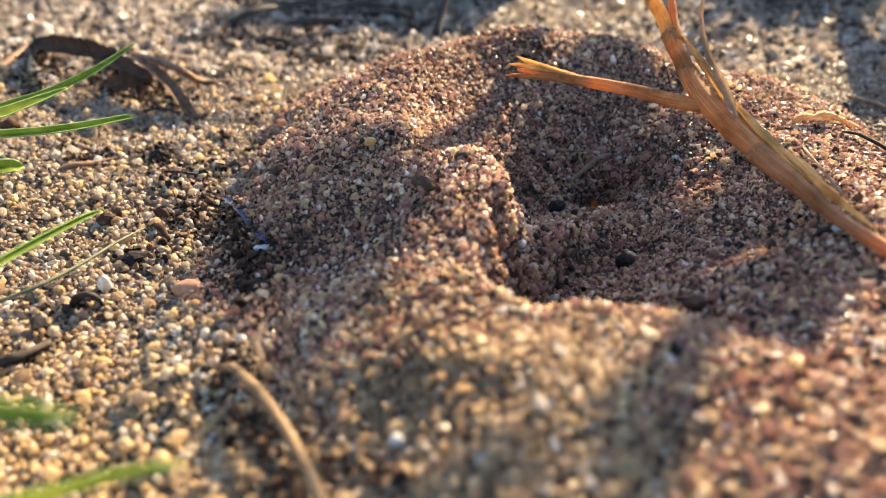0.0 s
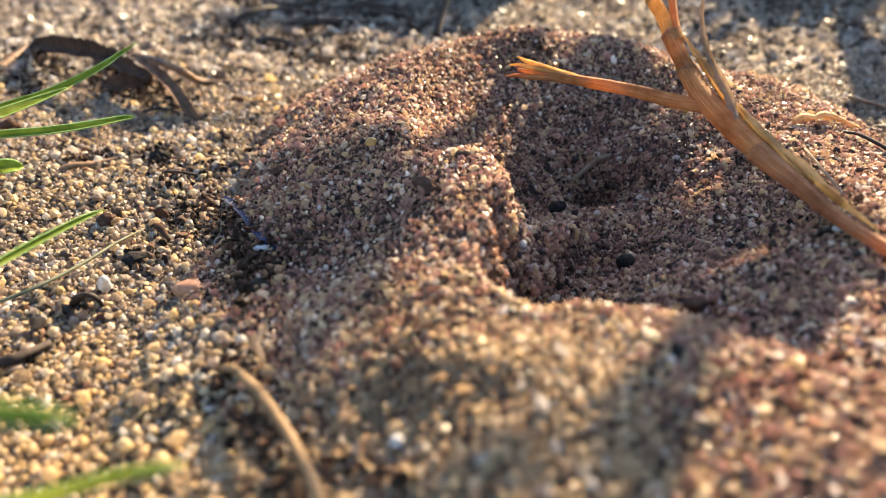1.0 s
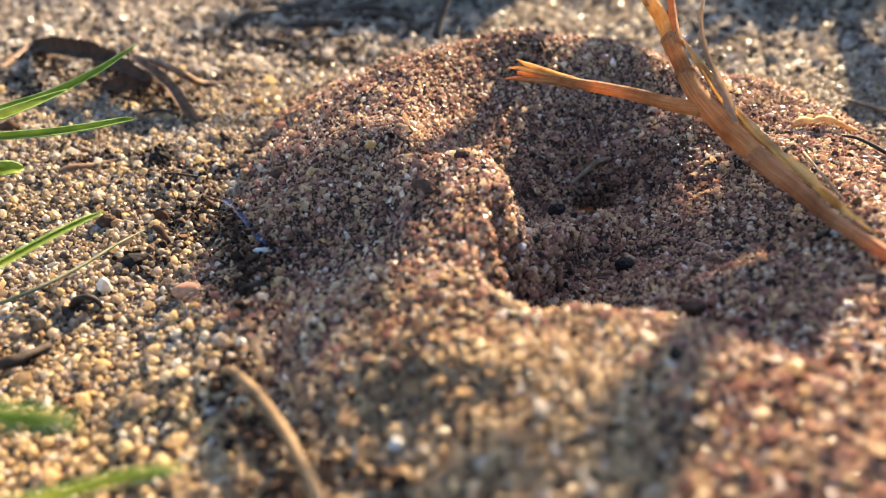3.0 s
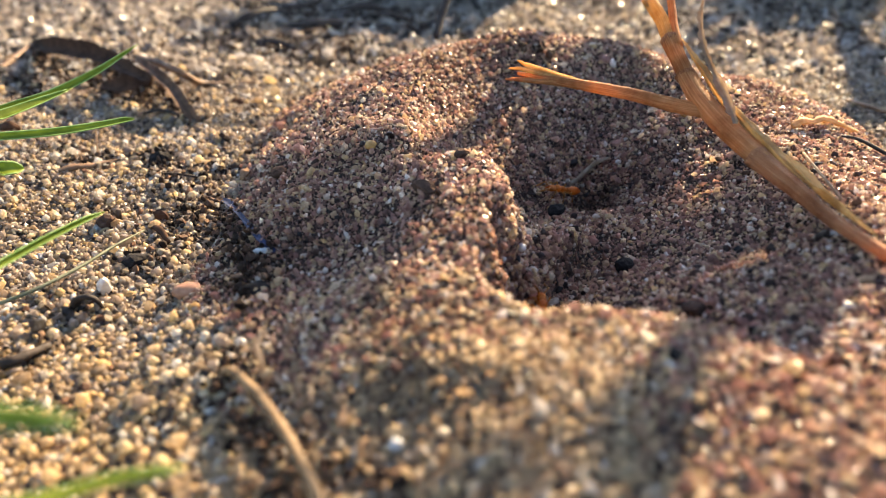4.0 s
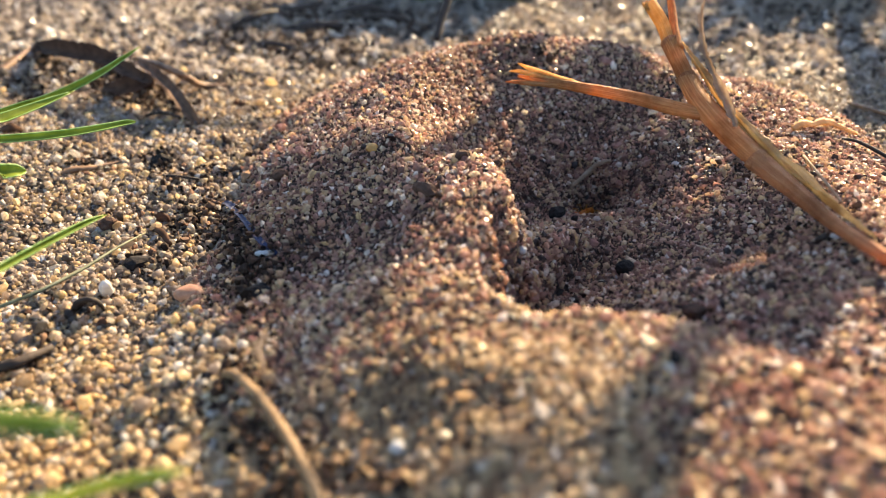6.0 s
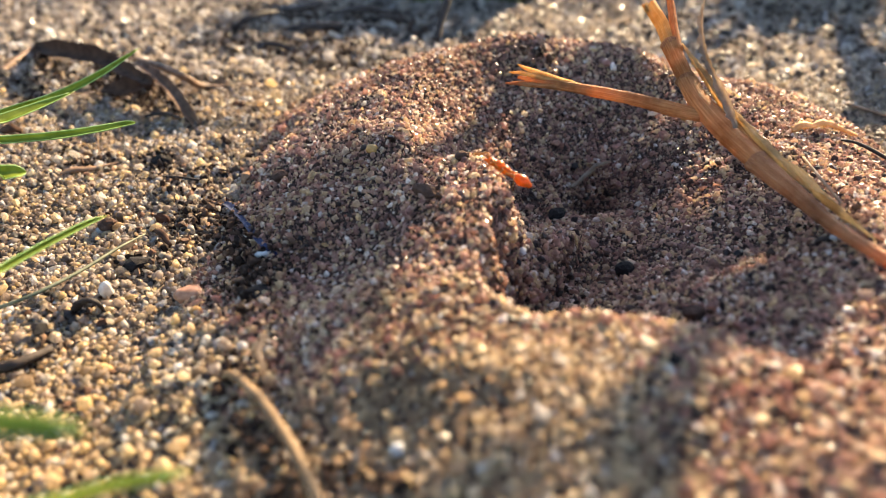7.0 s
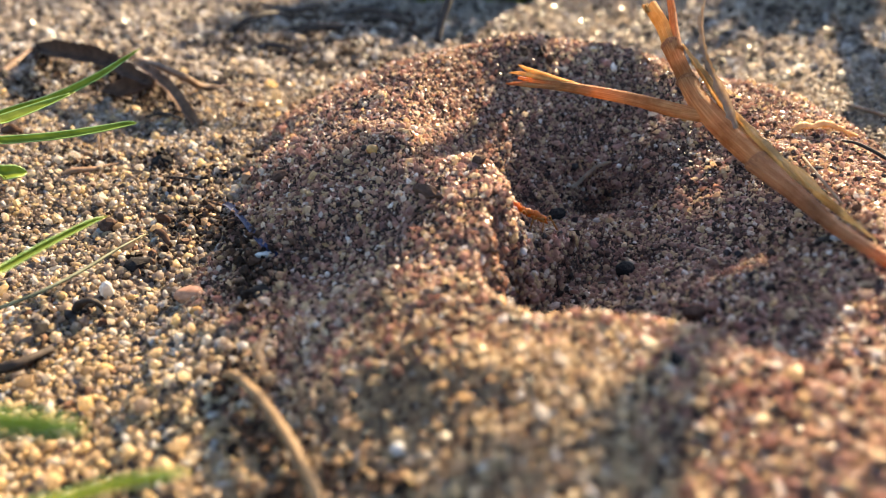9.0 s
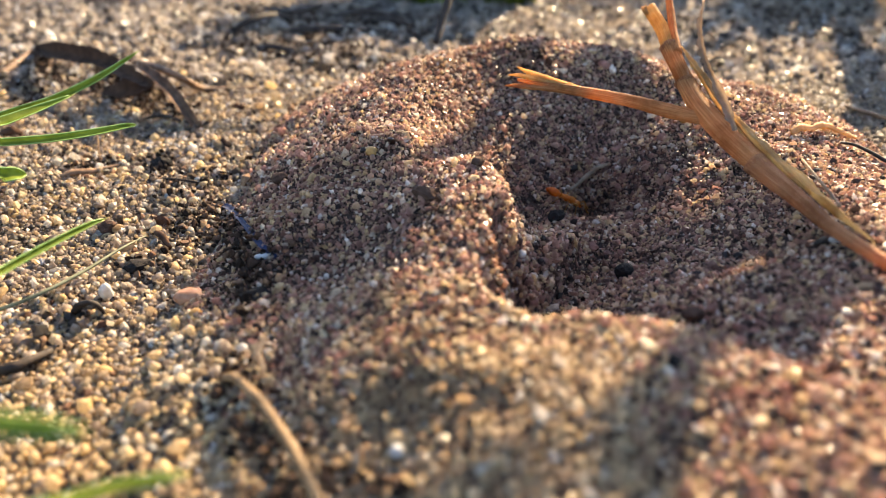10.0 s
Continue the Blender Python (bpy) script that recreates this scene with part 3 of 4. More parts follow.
        part_of("frayed_fibre", strand(seg([tuple(q) for q in rows], (0.3, 0.36, 0.3, 0.07)), 7, 6, 0.12, 20 + i, True, 0.6, 0.15), STRAW_INNER if i % 2 == 0 else STRAW)
    # strips of the sheath that peel off along the sunlit side
    peel = [[(36.9, 52, 1.57), (37.4, 61.5, 2.35), (35.1, 65.4, 5.84), (33.2, 67.9, 7.87)],
            [(36.5, 62.9, 3.60), (34, 65.7, 6.72), (31.8, 71.7, 10.34), (30.7, 74.9, 13.15)],
            [(32.4, 68.5, 8.43), (30.4, 74, 12.65), (29, 79, 15.96), (27.5, 82.6, 19.36)]]
    for i, f in enumerate(peel):
        part_of("peeling_sheath", ribbon(seg([(x + 0.42, y + 0.2, z) for x, y, z in f], (0.15, 0.7, 0.62, 0.12)), 0.9, 0.12, 10, (0.5, -0.6, 0.6), 30 + i, 0.1), PALE_STRAW, "pale peeling strip of straw")
    # loose fibres of the torn sheath on the sunlit side
    loose = [((28.5, 79.3, 16.65), (29.2, 78.5, 15.77), (29.7, 77.6, 14.78)), ((29, 78.3, 15.58), (29.8, 77.3, 14.71), (29.9, 76.1, 13.67)), ((29.5, 77, 14.88), (30.2, 76.1, 13.61), (30.7, 75.1, 12.63)),
             ((29.9, 76.1, 13.67), (30.8, 74.9, 12.66), (30.8, 73.4, 11.62)), ((30.7, 74.3, 11.98), (31.4, 73, 10.93), (31.7, 71.4, 9.51)), ((27.7, 81.8, 18.75), (28.2, 80.9, 17.65), (28.3, 80.1, 16.90)),
             ((32.4, 68.6, 8.27), (33.2, 67.7, 7.46), (33.8, 66.1, 6.40)), ((33.3, 67.4, 7.15), (34.2, 66, 6.28), (34.5, 64.6, 5.40))]
    for i, f in enumerate(loose):
        part_of("loose_fibre", ribbon(seg([(x + 0.45, y + 0.2, z) for x, y, z in f], (0.3, 0.34, 0.03)), 0.5, 0.1, 5, (0.5, -0.6, 0.6), 120 + i, 0.3), PALE_STRAW)
    return t


def husk_strip():
    t = thing("husk_strip", "thin translucent grey-brown husk curling off the straw", "plant husk")
    f = [(31, 69.8, 11.07), (31.1, 74.4, 13.66), (30.6, 78.3, 15.91), (30.3, 81.6, 17.56), (30.6, 85, 19.27), (31.4, 87.5, 20.10)]
    link_mesh("curl", *ribbon([held(p, w) for p, w in zip(f, (0.35, 0.48, 0.36, 0.4, 0.28, 0.1))], 1.1, 0.06, 8, (-0.6, -0.6, 0.3), 41, 0.45), HUSK, t)
    return t


# ---- grass ----
def grass_blade(plant, root, points, label, seed, fold=0.75, face=(0.1, -0.75, 0.65), green=None):
    pts = [held((root[0], root[1], -0.5), 0.5)] + [held(p[:3], p[3]) for p in points]
    blade = link_mesh("blade", *ribbon(pts, fold, 0.16, 8, face, seed, 0.03), green or GRASS, plant, label)
    for s in (-1, 1):
        line = smooth_line(pts, 6)
        edge = []
        for i, p in enumerate(line[:-1]):
            way = Vector((line[i + 1] - p)[:3]).normalized()
            side = way.cross(Vector(face)).normalized()
            up = side.cross(way)
            q = Vector(p[:3]) + side * (s * p[3]) + up * (fold * p[3])
            edge.append((*q, min(0.09, 0.2 * p[3] + 0.015)))
        link_mesh("pale_edge", *strand(edge, 5, 1, 0.05, seed), GRASS_EDGE, blade)
    return blade


def w(p, r):
    return (*p, r)


def grass():
    t = thing("grass_plant", "green grass plant with long blades leaning over coarse sand", "grass", "grass plants")
    root = (-66, 86)
    grass_blade(t, root, [w((-59.7, 79.4, 11.57), 0.6), w((-56.1, 84.6, 12.38), 0.6), w((-51.3, 88.7, 12.99), 0.52), w((-46.9, 93.1, 14.75), 0.42), w((-44.4, 96.3, 16.07), 0.26), w((-42.6, 98.2, 16.92), 0.03)],
                "long blade curving up to a fine tip", 51)
    grass_blade(t, root, [w((-56.2, 75.7, 13.22), 0.7), w((-53.5, 80.5, 13.21), 0.65), w((-51.1, 85.3, 13.22), 0.45), w((-48.5, 89.2, 13.83), 0.05)],
                "short blade lying along a longer one", 52)
    grass_blade(t, root, [w((-54.8, 73.4, 13.63), 0.45), w((-51, 75.5, 12.76), 0.44), w((-46.1, 78.6, 12.06), 0.44), w((-42.2, 81.9, 11.52), 0.38), w((-40.2, 84.1, 11.14), 0.3), w((-39.3, 84.7, 11.05), 0.06)],
                "flat blade with a pale rim", 53)
    grass_blade(t, root, [w((-49.4, 66.1, 12.68), 0.7), w((-46.5, 67.1, 12.39), 0.75), w((-45.5, 68.1, 11.98), 0.6), w((-44.9, 68.6, 11.85), 0.1)],
                "blunt bright green tip", 54)
    t = thing("grass_plant", "green grass plant with blades close to the lens", "grass", "grass plants")
    root = (-48, 50)
    grass_blade(t, root, [w((-39.8, 48.6, 9.94), 0.30), w((-38.9, 51.9, 9.85), 0.33), w((-37.2, 56.5, 9.58), 0.31), w((-35.5, 61, 9.27), 0.25), w((-34.6, 63.1, 9.08), 0.05)],
                "dark green blade leaning over the sand", 55, 0.5, (0.5, -0.75, 0.1))
    grass_blade(t, root, [w((-19.5, 18.1, 21.58), 0.44), w((-17.8, 18.6, 20.68), 0.41), w((-16.5, 19.2, 19.57), 0.37), w((-15.2, 19.6, 18.51), 0.33), w((-14.2, 20.1, 17.51), 0.06)],
                "blurred green blade", 56)
    grass_blade(t, root, [w((-25.9, 20.9, 12.89), 0.39), w((-22.4, 21.2, 12.43), 0.33), w((-19.2, 22.1, 11.29), 0.32), w((-16.5, 23.3, 10.51), 0.28), w((-14.4, 24.2, 9.27), 0.22), w((-13.1, 25.0, 8.44), 0.04)],
                "bright green blade near the ground", 57, 0.4, (0.1, -0.75, 0.65), YOUNG_GRASS)
    t = thing("withered_stalk", "thin grey-green withered grass stalk", "grass stalk")
    link_mesh("stalk", *strand([held(p, r) for p, r in (((-46, 56.8, 1.20), 0.2), ((-42.1, 59.4, 1.40), 0.22), ((-39.4, 63.8, 1.60), 0.2), ((-37.6, 69.1, 1.60), 0.16), ((-36.1, 73.5, 1.20), 0.07))], 8, 8, 0.06, 58), GREY_GRASS, t)


def unseen_shade_tuft(x, y, count, tall, seed):
    """An unseen clump of upright blades added behind the visible sand; its shadow falls forward."""
    rng = random.Random(seed)
    t = thing("unseen_shade_tuft", "unseen clump of upright green grass added behind to shade the sand", "grass", "grass tufts")
    for i in range(count):
        a, d = rng.uniform(0, 6.28), rng.uniform(0, 9)
        x0, y0 = x + d * math.cos(a), y + d * math.sin(a)
        lean, h, wd = rng.uniform(4, 26), tall * rng.uniform(0.55, 1.1), rng.uniform(1.2, 2.6)
        b = rng.uniform(0, 6.28)
        z0 = on((x0, y0, -0.5)).z
        pts = [(x0 + lean * u * u * math.cos(b), y0 + abs(lean * u * u * math.sin(b)), z0 + h * u * (1 - 0.18 * u), wd * (1 - u ** 2.5) + 0.03) for u in (0, 0.25, 0.5, 0.75, 1.0)]
        link_mesh("blade", *ribbon(pts, 0.3, 0.12, 3, (math.sin(b), -math.cos(b), 0.2), seed + i, 0.03), GRASS, t)
    return t


# plants added out of view; their leaf outlines shape the shade on the mound
def unseen_shade_weeds():
    t = thing("unseen_shade_weed", "unseen green broad-leaved weed added behind to cast shade", "weed")
    o = sun_way * 80

    def pts(rows, far=80):
        """Rows of a leaf, moved towards the sun."""
        return [(x + sun_way.x * far, y + sun_way.y * far, z + sun_way.z * far, r) for x, y, z, r in rows]
    foot = on((150 + o.x, 300 + o.y, -1))
    link_mesh("stalk", *strand([(*foot, 2.6), (foot.x - 4, foot.y - 8, 38, 2.4), (foot.x - 30, foot.y - 45, 60, 1.9)] + pts(((75, 207, 45, 1.2),)), 10, 8, 0.04, 91), WEED_LEAF, t)
    tip = (75, 207, 45, 0.7)
    for k, rows in enumerate((
            (tip, (64, 186, 46, 1.2), (60.5, 175, 46, 6.5), (60.2, 169, 46, 9.3), (60.5, 159, 46, 12.4), (61, 149, 46, 13), (61, 143, 46, 13), (61, 137, 46, 11.5), (61.3, 132.4, 46, 9.5), (61.8, 130.4, 46, 6.5), (62, 129.7, 46, 0.5)),
            (tip, (84, 172, 45, 0.4), (77, 157, 45, 0.4), (73.8, 148, 45, 1.6), (73, 138, 45, 2.8), (72.5, 130, 45, 3), (70.5, 122, 45, 3.4), (66.5, 120.6, 45, 8.2), (61.2, 111.5, 45, 5), (55.8, 105.2, 45, 3.2), (52.2, 102.8, 45, 2), (50, 100, 45, 1.7), (48.4, 97.6, 45, 1.9), (47, 95.2, 45, 2.4), (45.2, 92.8, 45, 3.2), (43.6, 89.5, 45, 2)),
            (tip, (104, 198, 46, 2.5), (122, 204, 46, 4.5), (132, 226, 46, 4.5), (146, 258, 46, 4), (158, 282, 46, 1)),
            (tip, (48, 204, 46, 0.8), (20, 196, 46, 0.8), (6, 197, 46, 2), (-4, 201, 46, 3.6), (-13, 205, 46, 3.4), (-24, 210, 46, 1)),
            ((33, 144, 46, 0.4), (33, 126, 46, 0.4), (30, 106, 46, 0.5), (30, 99, 46, 0.9), (33, 96.2, 46, 1.2), (36, 94, 46, 1.5), (39, 92.6, 46, 1.6), (42, 92, 46, 0.6)),
            (tip, (52, 184, 46, 0.8), (46, 172, 46, 1.6), (41, 162, 46, 1.8), (36, 151, 46, 1.5), (33, 144, 46, 0.5)))):
        link_mesh("leaf", *ribbon(pts(rows), 0.06, 0.25, 8, (0, 0, 1), 94 + k, 0.06), WEED_LEAF, t)
    # a second unseen plant, added behind the first, shades the mound's left side
    t = thing("unseen_shade_weed", "taller unseen green broad-leaved weed added further behind to cast shade", "weed")
    top = pts((tip,), 230)[0]
    foot = on((top[0] + 40, top[1] + 60, -1))
    link_mesh("stalk", *strand([(*foot, 3.2), (foot.x - 2, foot.y - 6, 70, 2.8), (foot.x - 16, foot.y - 26, 122, 2.2), (*top[:3], 1.2)], 10, 8, 0.04, 92), WEED_LEAF, t)
    rows = (tip, (46, 192, 46, 0.8), (22, 168, 46, 0.8), (20, 158, 46, 1.5), (21, 152, 46, 3.5), (23, 146, 46, 5.5), (26.3, 139, 46, 6.2), (28.6, 131, 46, 5.6), (29, 123, 46, 3.8), (28, 116, 46, 2.4), (27.2, 112, 46, 1.9), (27, 107.5, 46, 0.5))
    link_mesh("leaf", *ribbon(pts(rows, 230), 0.06, 0.25, 8, (0, 0, 1), 96, 0.06), WEED_LEAF, t)


# ---- dry leaves, roots and debris ----
def debris():
    t = thing("dry_leaf", "curled brown dry leaf arched over the sand", "dry leaf")
    a = [w((-92.0, 157.5, 0.50), 0.9), w((-83.4, 148.2, 2.50), 1.5), w((-74.8, 141.6, 4.50), 1.7), w((-66.4, 135.6, 5.50), 1.5), w((-57.5, 125.6, 6.50), 1.2), w((-50.1, 117.6, 6.50), 0.8)]
    link_mesh("leaf_blade", *ribbon([held(p[:3], p[3] * 1.15) for p in a], 0.8, 0.16, 9, (0.1, -0.75, 0.6), 61, 0.13), BROWN_LEAF, t)
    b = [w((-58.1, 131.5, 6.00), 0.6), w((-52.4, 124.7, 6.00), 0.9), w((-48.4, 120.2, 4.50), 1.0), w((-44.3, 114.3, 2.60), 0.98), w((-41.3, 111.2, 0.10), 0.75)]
    link_mesh("leaf_tip", *ribbon([held(p[:3], p[3] * 1.1) for p in b], 0.9, 0.14, 9, (0.35, -0.7, 0.5), 62, 0.14), LIT_LEAF_TAN, t, "tan sunlit tip of the leaf")
    c = [w((-65.6, 131.0, 1.20), 0.5), w((-60.2, 127.8, 2.40), 1.5), w((-55.8, 128.6, 3.40), 1.0), w((-54.7, 129.9, 5.00), 0.4)]
    link_mesh("leaf_fold", *ribbon([held(p[:3], p[3] * 1.5) for p in c], 0.5, 0.14, 9, (0.1, -0.6, 0.8), 63, 0.25), BROWN_LEAF, t)
    for k, (p, q) in enumerate((((-87.4, 151.1, 0.20), (-84.4, 152.8, 2.50)), ((-85.9, 142.8, 0.20), (-87.9, 152.3, 2.00)), ((-57.8, 133.6, 0.30), (-54.8, 130.7, 5.00)))):
        link_mesh("torn_edge", *strand([held(p, 0.5), held(((p[0] + q[0]) / 2 + 0.5, (p[1] + q[1]) / 2, (p[2] + q[2]) / 2 + 0.8), 0.7), held(q, 0.3)], 9, 6, 0.15, 75 + k, True, 0.45, 0.25), BROWN_LEAF, t)
    t = thing("dry_twig", "light brown twig bowed over the sand", "twig")
    link_mesh("twig", *strand([held(p, r) for p, r in (((-64.3, 144.7, 3.00), 0.4), ((-55.1, 131.9, 6.00), 0.6), ((-48.5, 127.5, 5.00), 0.7), ((-46.5, 134.2, 0.80), 0.6), ((-36.6, 136.8, 0.30), 0.3))], 8, 8, 0.1, 64), TAN_ROOT, t)
    t = thing("dry_twig", "straight pale twig half buried in sand", "twig")
    link_mesh("twig", *strand([held(p, r) for p, r in (((-91.7, 134.6, 0.50), 0.7), ((-89.9, 144.7, 1.00), 0.7), ((-91.2, 157.5, 1.50), 0.5))], 8, 8, 0.1, 65), TAN_ROOT, t)
    t = thing("curved_root", "tan curved root standing out of the sand", "root")
    link_mesh("root", *strand([held(p, r) for p, r in (((-17.8, 43.0, 0.00), 0.42), ((-16.4, 41.8, 1.00), 0.38), ((-13.5, 38.0, 2.00), 0.41), ((-10.9, 34.1, 2.20), 0.42), ((-9.1, 31.2, 2.00), 0.42), ((-7.3, 27.8, 1.40), 0.42), ((-6.9, 25.4, 0.50), 0.42))], 10, 8, 0.07, 66), ROOT, t)
    t = thing("rootlet", "short pale rootlet sticking up from sand", "root")
    link_mesh("root", *strand([held(p, r) for p, r in (((-14.1, 41.7, 0.00), 0.22), ((-13.9, 41.6, 1.40), 0.2), ((-14.4, 42.6, 2.20), 0.22), ((-14.1, 43.8, 3.00), 0.14))], 8, 6, 0.25, 67), HUSK, t)
    t = thing("blue_fibre", "faded blue strip of fibre half buried in sand", "fibre")
    link_mesh("fibre", *ribbon([held(p, r) for p, r in (((-30.2, 84.0, 0.15), 0.3), ((-28.0, 81.3, 0.5), 0.5), ((-24.8, 75.2, 0.5), 0.35), ((-21.5, 68.6, 0.4), 0.4), ((-19.5, 64.4, 0.5), 0.32), ((-17.6, 62.5, 0.1), 0.3))], 0.4, 0.12, 9, (0, -0.3, 1), 68, 0.2), BLUE_FIBRE, t)
    t = thing("fallen_stalk", "small pale stalk lying at the nest hole", "stalk")
    link_mesh("stalk", *strand([held(p, r) for p, r in (((18.0, 89.3, 0.50), 0.3), ((19.7, 90.5, 0.90), 0.34), ((21.8, 91.7, 1.00), 0.32), ((23.9, 92.2, 0.70), 0.25))], 8, 6, 0.1, 69), HUSK, t)
    t = thing("dry_curl", "orange-brown dry curl lying on the mound", "dry leaf")
    link_mesh("curl", *strand([held(p, r) for p, r in (((46.9, 88.8, 0.50), 0.35), ((48.4, 89.5, 1.00), 0.5), ((49.9, 89.6, 1.00), 0.36), ((51.8, 90.2, 1.30), 0.46), ((53.5, 89.8, 1.20), 0.34), ((56.2, 89.3, 0.70), 0.2))], 10, 7, 0.3, 70, True, 0.7, 0.25), TAN_HUSK, t)
    t = thing("dark_twig", "thin dark twig lying on the mound", "twig")
    link_mesh("twig", *strand([held(p, r) for p, r in (((52.5, 86.5, 0.60), 0.15), ((54.5, 85.4, 1.00), 0.24), ((56.6, 80.2, 0.60), 0.26))], 7, 6, 0.1, 71), DARK_BARK, t)
    t = thing("thin_stalk", "thin straw lying on the lit sand", "stalk")
    link_mesh("stalk", *strand([held(p, r) for p, r in (((42.6, 76.6, 1.00), 0.14), ((40.6, 67.7, 1.60), 0.16), ((40.2, 62.9, 1.00), 0.14))], 6, 6, 0.1, 72), HUSK, t)


def litter(points, label, seed, mat=None, name="leaf_litter", flat=0.45):
    t = thing(name, label, "litter" if name == "leaf_litter" else "twig")
    link_mesh("piece", *strand([held(p[:3], p[3]) for p in points], 9, 6, 0.12, seed, True, flat, 0.15), mat or DARK_BARK, t)
    return t


def small_litter():
    litter([w((-53.9, 180.8, 0.50), 0.5), w((-49.4, 182.7, 3.00), 1.0), w((-44.9, 188.6, 3.00), 0.9), w((-39.2, 195.9, 1.00), 0.4)], "dark curled leaf litter on far sand", 201)
    litter([w((-41.0, 181.9, 0.50), 0.5), w((-32.5, 183.3, 1.50), 0.9), w((-23.6, 181.7, 1.50), 0.8), w((-12.4, 186.2, 0.30), 0.4)], "dark flat leaf litter on far sand", 202)
    litter([w((-30.4, 199.6, 1.00), 0.6), w((-21.8, 193.9, 4.00), 1.1), w((-14.5, 196.5, 2.00), 0.6)], "black curled litter on far sand", 203)
    litter([w((-47.8, 168.1, 0.50), 0.5), w((-40.3, 165.7, 1.60), 0.9), w((-33.5, 163.8, 0.60), 0.5)], "dark brown litter scrap on sand", 204)
    litter([w((-51.0, 208.6, 0.50), 0.6), w((-40.6, 196.9, 3.00), 1.0), w((-34.3, 206.1, 2.00), 0.6)], "dark twisted litter on far sand", 221)
    litter([w((-22.5, 198.2, 0.50), 0.4), w((-14.0, 189.1, 3.00), 0.9), w((-7.4, 191.2, 0.60), 0.5)], "dark rolled litter on far sand", 222)
    litter([w((-1.5, 152.6, 4.78), 0.7), w((-0.5, 156.7, 7.69), 0.8), w((0.8, 161.1, 11.11), 0.85), w((1.8, 165.3, 14.38), 0.9)], "brown upright twig behind the mound", 205, DARK_BARK, "upright_twig", 1.0)
    litter([w((74.3, 124.2, 0.30), 0.3), w((74.5, 117.2, 1.20), 0.35), w((78.8, 114.0, 0.60), 0.3)], "thin straw lying on shaded sand", 206, TAN_ROOT, "fallen_straw", 1.0)
    litter([w((-55.7, 92.6, 0.30), 0.35), w((-54.2, 93.9, 0.70), 0.5), w((-52.0, 95.3, 0.60), 0.4), w((-48.6, 98.1, 0.50), 0.15)], "dark splinter lying on coarse sand", 208, TAN_ROOT, "fallen_twig", 0.8)
    litter([w((-42.2, 91.1, 0.20), 0.18), w((-37.9, 90.3, 0.70), 0.2), w((-33.7, 90.5, 0.30), 0.15)], "thin black twig on coarse sand", 209, DARK_BARK, "fallen_twig", 1.0)
    litter([w((-53.4, 117.7, 0.40), 0.25), w((-49.5, 117.6, 1.20), 0.35), w((-44.6, 114.5, 0.40), 0.25)], "black twig under the dry leaf", 210, DARK_BARK, "fallen_twig", 1.0)
    litter([w((-41.0, 48.6, 0.50), 0.5), w((-38.7, 49.3, 1.20), 0.5), w((-37.2, 52.2, 0.60), 0.3)], "dark brown twig close by", 211, DARK_BARK, "fallen_twig", 1.0)
    litter([w((-53.1, 99.1, 0.00), 0.15), w((-53.0, 99.9, 1.60), 0.14), w((-52.8, 100.4, 4.00), 0.1)], "thin pale stick standing in sand", 212, HUSK, "upright_stick", 1.0)
    litter([w((-38.0, 58.4, 0.00), 0.5), w((-36.8, 58.0, 1.60), 0.6), w((-35.3, 57.9, 1.80), 0.6), w((-34.9, 58.4, 0.20), 0.4)], "dark curled husk arched over sand", 213, DARK_BARK, "curled_husk", 0.5)
    litter([w((-74.0, 110.3, 0.50), 0.8), w((-71.8, 109.4, 1.50), 0.9), w((-70.8, 110.5, 0.50), 0.5)], "brown scrap of bark under the grass", 214, BROWN_LEAF, "bark_scrap", 0.6)
    litter([w((-36.5, 76.4, 0.30), 0.3), w((-34.2, 73.8, 0.90), 0.5), w((-32.6, 71.7, 0.30), 0.3)], "reddish brown scrap of bark in sand", 215, BROWN_LEAF, "bark_scrap", 0.6)


